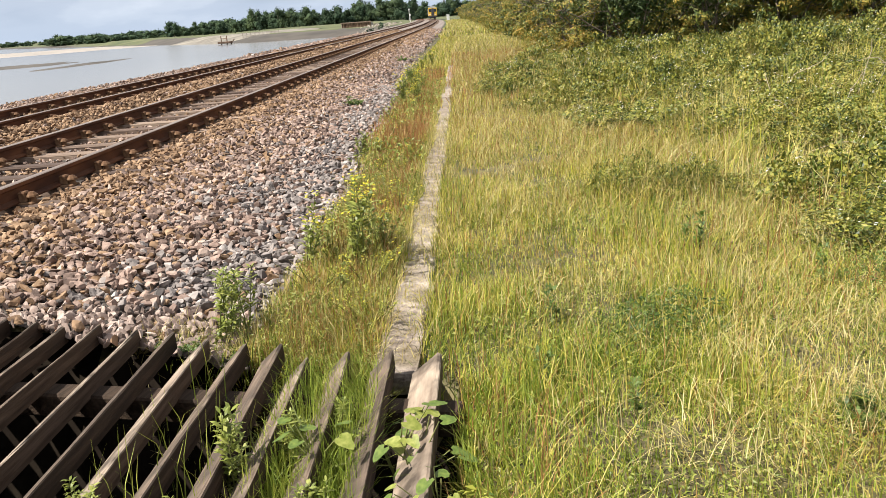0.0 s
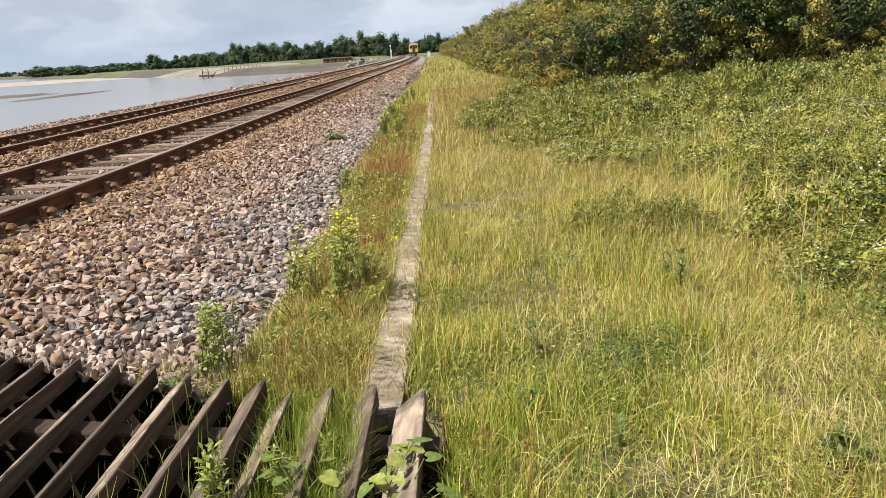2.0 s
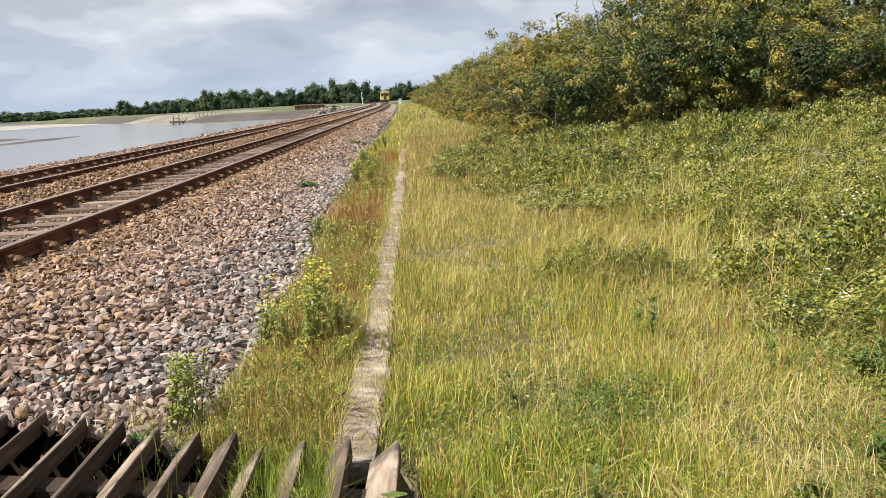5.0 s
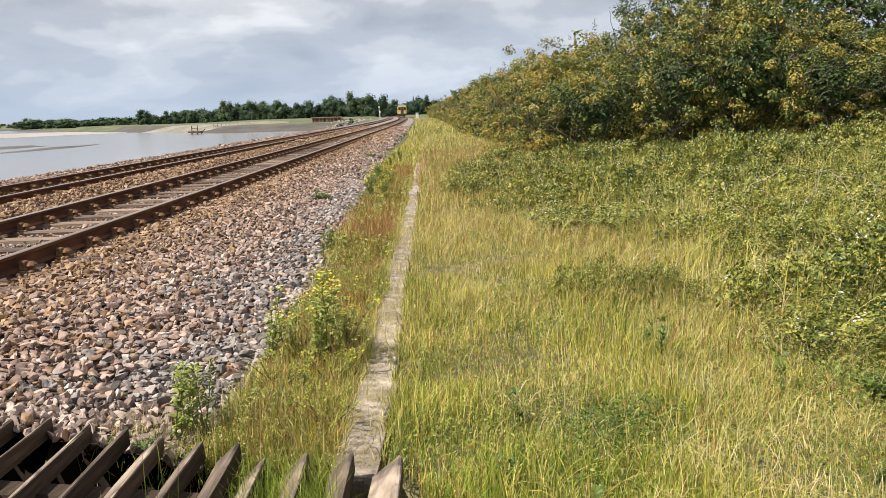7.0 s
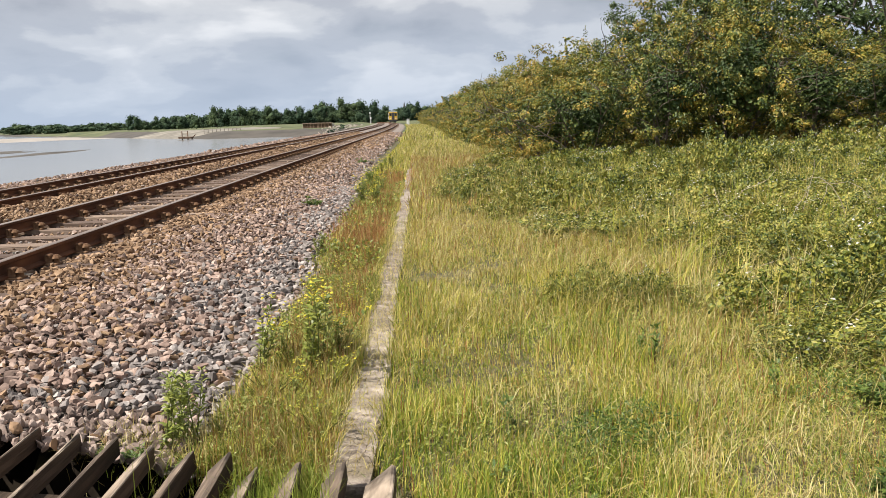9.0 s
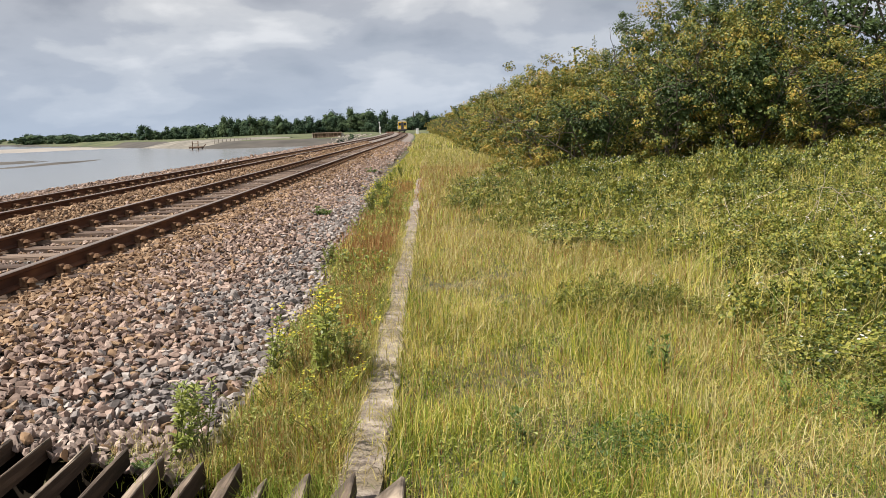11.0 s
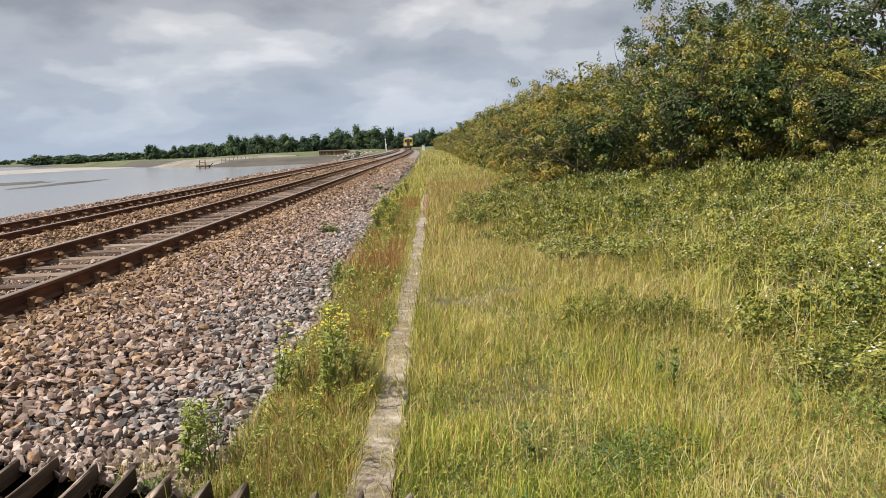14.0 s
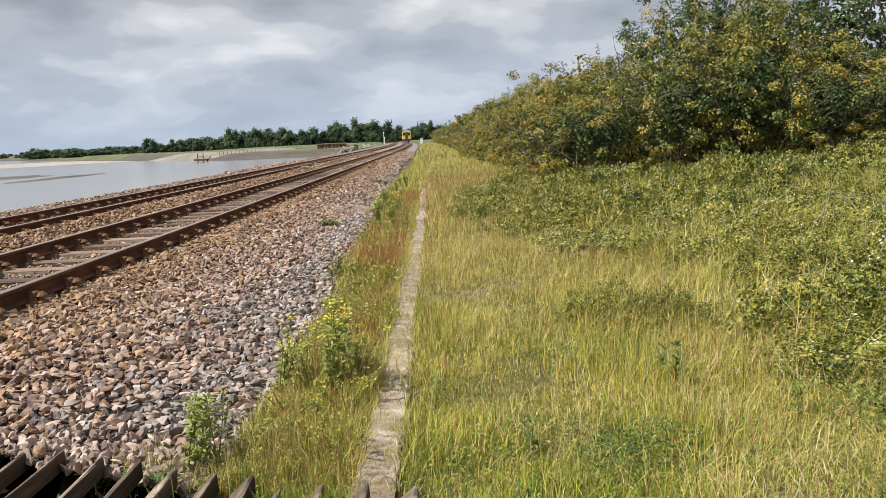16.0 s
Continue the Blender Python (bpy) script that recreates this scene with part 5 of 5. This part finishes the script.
def far_wood(name, label, specs, seed, quad=0.5, dense=600, wide=1.0):
    """specs: x0, x1, y, height, number. One joined wood of small leaf clumps over tapered trunks."""
    rs = np.random.default_rng(seed)
    pieces, trunks = [], []
    for x0, x1, y0, h, n in specs:
        for _ in range(n):
            x, y = rs.uniform(x0, x1), y0 + rs.uniform(-10, 25) * (1 if h > 1 else 0.3)
            hh = h * rs.choice([0.5, 0.75, 1.0, 1.3]) * rs.uniform(0.85, 1.1)
            w = hh * rs.uniform(0.42, 0.68) * wide
            z = float(ground_z(np.float64(x), np.float64(y)))
            m = dense
            nl = 9
            lob = unit(rs.normal(0, 1, (nl, 3))) * rs.uniform(0.35, 1.0, (nl, 1)) * np.array([w * 0.42, w * 0.42, hh * 0.36]) + np.array([0, 0, hh * 0.46])
            lob[:3, 2] = hh * rs.uniform(0.12, 0.3, 3)
            rad = rs.uniform(0.16, 0.28, nl)
            for c, q in zip(lob, rad):
                Vc, Fc = CLUMPS[rs.integers(0, len(CLUMPS))]
                pieces.append((Vc * np.array([w * q, w * q, hh * q * 0.8]) * 0.85 + c + np.array([x, y, z]), Fc, 0))
            pick = rs.integers(0, nl, m)
            out = unit(rs.normal(0, 1, (m, 3)) + np.array([0, 0, 0.3]))
            P = lob[pick] + out * rad[pick][:, None] * rs.uniform(0.75, 1.25, (m, 1)) * np.array([w, w, hh * 0.8])
            P[:, 2] = np.clip(np.abs(P[:, 2]), 0.02 * hh, hh * 1.1)
            Vl, Fl = leaves(P + np.array([x, y, z]), out * 1.5, np.full(m, quad * h / 8.5), 0.9, rs=rs)
            pieces.append((Vl, Fl, 0))
            k = 5
            Vt, Ft = tube([(x, y, z - 0.3), (x, y, z + hh * 0.3), (x, y, z + hh * 0.7)], [hh * 0.03, hh * 0.022, hh * 0.008], k)
            tri = np.concatenate([Ft[:, [0, 1, 2]], Ft[:, [0, 2, 3]]])
            pieces.append((Vt, tri, 1))
    V, F, I = join(pieces)
    return tagged(new(name, mesh_np(name, V, F, [M_leaf_far, M_twig], I)), label, "trees", kind="stuff")


far_wood("far_woods", "low dark wood along the far estuary shore", [(-720, -440, 1180, 5.5, 150), (-480, -300, 800, 4.2, 90), (-250, -120, 520, 5.2, 120), (-135, -90, 440, 6.0, 60)], 1, 1.3, 200, 3.0)
far_wood("shore_woods", "green broadleaf wood behind the mudflat and wharf", [(-130, -85, 390, 5.0, 60), (-88, -38, 350, 6.2, 90), (-46, -20, 370, 7.6, 48), (-44, -3, 430, 6.5, 70), (-20, 40, 480, 7.0, 60)], 2, 0.75, 480, 1.6)
far_wood("shore_scrub", "low green scrub on the grassy bank by the wharf", [(-80, -45, 305, 1.8, 40), (-32, -16, 300, 1.6, 22)], 3, 0.6, 60)
far_wood("yellow_scrub", "low yellow-green scrub on the rocky bank by the wharf", [(-25, -20, 214, 0.9, 7), (-23, -18, 236, 0.9, 6)], 6, 0.6, 60, 2.2)
far_wood("poplars", "tall dark trees beside the distant church", [(-6.5, -1.5, 455, 10.0, 7)], 4, 0.5)

M_slate = material("slate", [(0.3, (0.09, 0.09, 0.10)), (0.7, (0.15, 0.15, 0.16))], scale=2)
M_pile = material("rusty_sheet_pile", [(0.3, (0.10, 0.06, 0.04)), (0.5, (0.16, 0.10, 0.065)), (0.7, (0.24, 0.16, 0.11))], scale=1.5, obrand=0.4, bump=0.4, bump_scale=8)
M_pale = material("pale_stone", [(0.3, (0.22, 0.19, 0.155)), (0.7, (0.42, 0.37, 0.31))], scale=1.5, island=0.5, bump=0.4, bump_scale=5)
M_whitepaint = material("white_paint", [(0.3, (0.68, 0.68, 0.66)), (0.7, (0.80, 0.80, 0.78))], scale=3, rough=0.5, bump=0.05)
M_cabyellow = material("yellow_paint", [(0.3, (0.70, 0.42, 0.02)), (0.7, (0.80, 0.52, 0.03))], scale=2, rough=0.4, bump=0.05)
M_cabdark = material("dark_paint", [(0.3, (0.03, 0.03, 0.035)), (0.7, (0.06, 0.06, 0.065))], scale=2, rough=0.45, bump=0.05)
M_grey = material("grey_paint", [(0.3, (0.34, 0.35, 0.36)), (0.7, (0.46, 0.47, 0.48))], scale=1, rough=0.45, bump=0.05)
M_glass = material("cab_glass", [(0.3, (0.015, 0.02, 0.025)), (0.7, (0.03, 0.035, 0.04))], scale=1, rough=0.08, bump=0)
M_lamp = material("lamp_lens", [(0.3, (0.75, 0.72, 0.6)), (0.7, (0.85, 0.82, 0.7))], scale=2, rough=0.2, bump=0)

# church with a spire among the trees
church = tagged(new("church", None), "distant church spire of grey slate above the trees", "church")
church.location = (-9.4, 470, gz1(-9.4, 470))
bm = bmesh.new()
box(bm, -0.9, 0.9, -0.9, 0.9, 0, 6.0, 0.1)
part("tower", bm_mesh("tower", bm, M_pale), church)
bm = bmesh.new()
bmesh.ops.create_cone(bm, cap_ends=True, segments=8, radius1=0.95, radius2=0.05, depth=4.2, matrix=Matrix.Translation((0, 0, 8.1)))
part("spire", bm_mesh("spire", bm, M_slate), church, "grey slate spire")

# sheet-pile wharf
wharf = tagged(new("wharf", None), "rust-brown sheet-pile wharf wall at the water's edge", "wharf")
wharf.location = (-32.0, 232.0, -2.3)


def pile_mesh():
    bm = bmesh.new()
    sec = [(0, 0), (0.10, -0.16), (0.26, -0.16), (0.36, 0), (0.36, 0.04), (0.0, 0.04)]
    a = [bm.verts.new((x, y, 0)) for x, y in sec]
    b = [bm.verts.new((x, y, 3.2)) for x, y in sec]
    for i in range(6):
        bm.faces.new((a[i], a[(i + 1) % 6], b[(i + 1) % 6], b[i]))
    bm.faces.new(a)
    bm.faces.new(b)
    return bm_mesh("pile", bm, M_pile)


PILE = pile_mesh()
for i in range(21):
    part("pile", PILE, wharf, "", pose(i * 0.37, 0, 0))
bm = bmesh.new()
box(bm, -0.2, 7.9, -0.3, 0.35, 3.2, 3.45, 0.03)
part("cap_beam", bm_mesh("cap_beam", bm, M_sleeper), wharf, "weathered timber cap beam")
bm = bmesh.new()
box(bm, -0.1, 7.8, 0.05, 6.0, 0.3, 3.15, 0.05)
part("fill", bm_mesh("fill", bm, M_pale), wharf, "pale stone fill behind the piles")


def boulder_field(name, label, x0, x1, y0, y1, n, size, seed, mat):
    rs = np.random.default_rng(seed)
    X, Y = rs.uniform(x0, x1, n), rs.uniform(y0, y1, n)
    pcs = []
    for x, y in zip(X, Y):
        V, F = STONES[rs.integers(0, len(STONES))]
        R = rand_rot(1, rs)[0]
        s = size * rs.uniform(0.5, 1.5)
        pcs.append((V @ R.T * s + np.array([x, y, float(ground_z(np.float64(x), np.float64(y))) + 0.1 * s]), F))
    V, F, I = join(pcs)
    tagged(new(name, mesh_np(name, V, F, [mat])), label, "rocks", kind="stuff")


boulder_field("shore_boulders", "pale rock armour beside the distant track", -26, -17.5, 205, 260, 170, 0.6, 5, M_pale)
boulder_field("bank_stones", "pale stones along the seaward edge of the ballast", -12.6, -10.4, 12, 90, 700, 0.16, 6, M_stone)
boulder_field("wharf_rocks", "sandy pale rocks in front of the wharf", -27, -22, 196, 212, 30, 0.7, 7, M_pale)

# mooring dolphin
dolphin = tagged(new("mooring_dolphin", None), "old timber mooring stage with two posts on the mud", "mooring")
dolphin.location = (-58.0, 212.0, -2.05)
bm = bmesh.new()
box(bm, -1.6, 1.6, -0.9, 0.9, 0.3, 0.75, 0.05)
part("deck", bm_mesh("deck", bm, M_pile), dolphin)
for x in (-0.9, 0.5):
    bm = bmesh.new()
    bmesh.ops.create_cone(bm, cap_ends=True, segments=8, radius1=0.15, radius2=0.11, depth=2.1, matrix=Matrix.Translation((x, 0, 1.05)))
    part("post", bm_mesh("post", bm, M_pile), dolphin)
bm = bmesh.new()
box(bm, -0.9, 0.5, -0.06, 0.06, 1.35, 1.5, 0.02)
part("crossbeam", bm_mesh("crossbeam", bm, M_pile), dolphin)
bm = bmesh.new()
box(bm, -0.1, 0.1, -0.1, 0.1, 0.0, 1.5, 0.02)
part("brace", bm_mesh("brace", bm, M_pile), dolphin, "", pose(1.4, 0, 0.1, 0, 40, 0))

# pale fence on the shore
fence = tagged(new("fence", None), "pale post-and-rail fence along the far shore", "fence")
fence.location = (-57.0, 226.0, gz1(-57, 226) - 0.1)
bm = bmesh.new()
box(bm, -0.06, 0.06, -0.06, 0.06, 0, 1.5, 0.01)
POST = bm_mesh("post", bm, M_pale)
for i in range(10):
    part("post", POST, fence, "", pose(i * 0.95, i * 0.5, 0))
for z in (0.6, 1.3):
    bm = bmesh.new()
    box(bm, 0, 9.7, -0.03, 0.03, z, z + 0.08, 0.01)
    part("bar", bm_mesh("bar", bm, M_pale), fence, "", pose(0, 0, 0, 0, 0, 27.8))

# lineside cabinet and signal posts
cab = tagged(new("lineside_cabinet", None), "small white-painted lineside cabinet beside the ballast", "cabinet")
cab.location = (-3.3, 205, 0.1)
bm = bmesh.new()
box(bm, -0.33, 0.33, -0.25, 0.25, 0.0, 1.35, 0.03)
part("body", bm_mesh("body", bm, M_whitepaint), cab)
bm = bmesh.new()
box(bm, -0.38, 0.38, -0.30, 0.30, 1.35, 1.43, 0.02)
part("lid", bm_mesh("lid", bm, M_whitepaint), cab)
for x, y, h in ((-17.5, 292, 3.2), (-15.5, 262, 1.7)):
    sp = tagged(new("signal_post", None), "slim white signal post beside the distant track", "signal", "distant signal posts")
    sp.location = (x, y, gz1(x, y))
    bm = bmesh.new()
    bmesh.ops.create_cone(bm, cap_ends=True, segments=8, radius1=0.08, radius2=0.07, depth=h, matrix=Matrix.Translation((0, 0, h / 2)))
    part("post", bm_mesh("post", bm, M_whitepaint), sp)
    bm = bmesh.new()
    box(bm, -0.2, 0.2, -0.12, 0.12, h, h + 0.5, 0.03)
    part("head", bm_mesh("head", bm, M_whitepaint), sp)


def train(x, y, rz):
    """Two-car diesel unit, cab end towards -y."""
    ob = tagged(new("train", None), "grey passenger train with a yellow cab end on the track", "train")
    ob.matrix_basis = pose(x, y, RAIL_Z, 0, 0, rz)
    for c in range(2):
        y0 = c * 20.4
        bm = bmesh.new()
        sec = [(-1.30, 0.95), (-1.36, 1.5), (-1.36, 2.9), (-1.15, 3.45), (-0.6, 3.72), (0.6, 3.72), (1.15, 3.45), (1.36, 2.9), (1.36, 1.5), (1.30, 0.95)]
        rings = [[bm.verts.new((px * k, yy, pz)) for px, pz in sec] for yy, k in ((y0, 0.97), (y0 + 0.3, 1.0), (y0 + 19.7, 1.0), (y0 + 20.0, 0.97))]
        for a, b in zip(rings, rings[1:]):
            for i in range(10):
                bm.faces.new((a[i], a[(i + 1) % 10], b[(i + 1) % 10], b[i]))
        bm.faces.new(rings[0])
        bm.faces.new(rings[-1])
        part("car_body", bm_mesh("car_body", bm, M_grey), ob, "pale grey coach body")
        for s in (-1.372, 1.352):
            for k in range(8):
                bm = bmesh.new()
                box(bm, s, s + 0.02, y0 + 1.6 + k * 2.2, y0 + 3.1 + k * 2.2, 2.0, 2.8, 0.005)
                part("side_window", bm_mesh("side_window", bm, M_glass), ob)
        for yy in (y0 + 3, y0 + 16.5):
            bm = bmesh.new()
            box(bm, -1.05, 1.05, yy - 1.3, yy + 1.3, 0.35, 0.95, 0.05)
            for wy in (-0.95, 0.95):
                for wx in (-0.75, 0.75):
                    bmesh.ops.create_cone(bm, cap_ends=True, segments=16, radius1=0.42, radius2=0.42, depth=0.13,
                                          matrix=pose(wx, yy + wy, 0.43, 0, 90, 0))
            part("bogie", bm_mesh("bogie", bm, M_cabdark), ob, "dark four-wheeled bogie")
    bm = bmesh.new()
    box(bm, -1.28, 1.28, -0.06, 0.02, 1.0, 3.25, 0.03)
    front = part("cab_front", bm_mesh("cab_front", bm, M_cabyellow), ob, "yellow warning panel")
    for x0, x1 in ((-1.12, -0.45), (0.45, 1.12)):
        bm = bmesh.new()
        box(bm, x0, x1, -0.085, -0.058, 2.1, 2.95, 0.01)
        part("windscreen", bm_mesh("windscreen", bm, M_glass), front, "dark cab window")
        bm = bmesh.new()
        box(bm, x0 + 0.1, x1 - 0.1, -0.085, -0.058, 1.25, 1.5, 0.01)
        part("headlight", bm_mesh("headlight", bm, M_lamp), front, "pale headlight cluster")
    bm = bmesh.new()
    box(bm, -0.40, 0.40, -0.14, -0.058, 1.0, 3.1, 0.03)
    part("gangway_door", bm_mesh("gangway_door", bm, M_cabdark), front, "dark gangway connection")
    bm = bmesh.new()
    box(bm, -1.2, 1.2, -0.25, 0.1, 0.55, 0.98, 0.04)
    part("buffer_beam", bm_mesh("buffer_beam", bm, M_cabdark), ob)
    return ob


train(-4.6525 + float(curve_x(262)), 262, 2.4)

# flats left bare by the tide and sand behind the mooring
for nm, lab, x0, x1, y0, y1, mat in (("sandbank", "pale wet sandbank left bare by the tide", -215, -76, 195, 375, M_sand), ("sandy_shore", "pale grey sandy shore below the woods", -96, -40, 224, 268, M_grey_sand), ("mudbank", "dark low mudbank in the shallow estuary", -84, -58, 118, 152, M_mud), ("mudbank", "dark low mudbank in the shallow estuary", -58.5, -51.5, 100, 150, M_mud)):
    xs_, ys_ = np.linspace(x0, x1, 50), np.linspace(y0, y1, 24)
    cx, cy, hx, hy = (x0 + x1) / 2, (y0 + y1) / 2, (x1 - x0) / 2, (y1 - y0) / 2
    f = lambda X, Y, cx=cx, cy=cy, hx=hx, hy=hy: -2.12 + 0.20 * (1 - ((X - cx) / hx) ** 2 - ((Y - cy) / hy) ** 2) + 0.05 * vnoise(X, Y, 6 / hy)
    if nm == "sandy_shore":
        f = lambda X, Y, cx=cx, cy=cy, hx=hx, hy=hy: ground_z(X, Y) + 0.7 * np.clip(1.0 - ((X - cx) / hx) ** 2 - ((Y - cy) / hy) ** 2 + 0.2 * vnoise(X, Y, 0.2), -1, 0.22)
    tagged(new(nm, grid_mesh(nm, xs_, ys_, f, [mat])), lab, "mudbank", kind="structure")
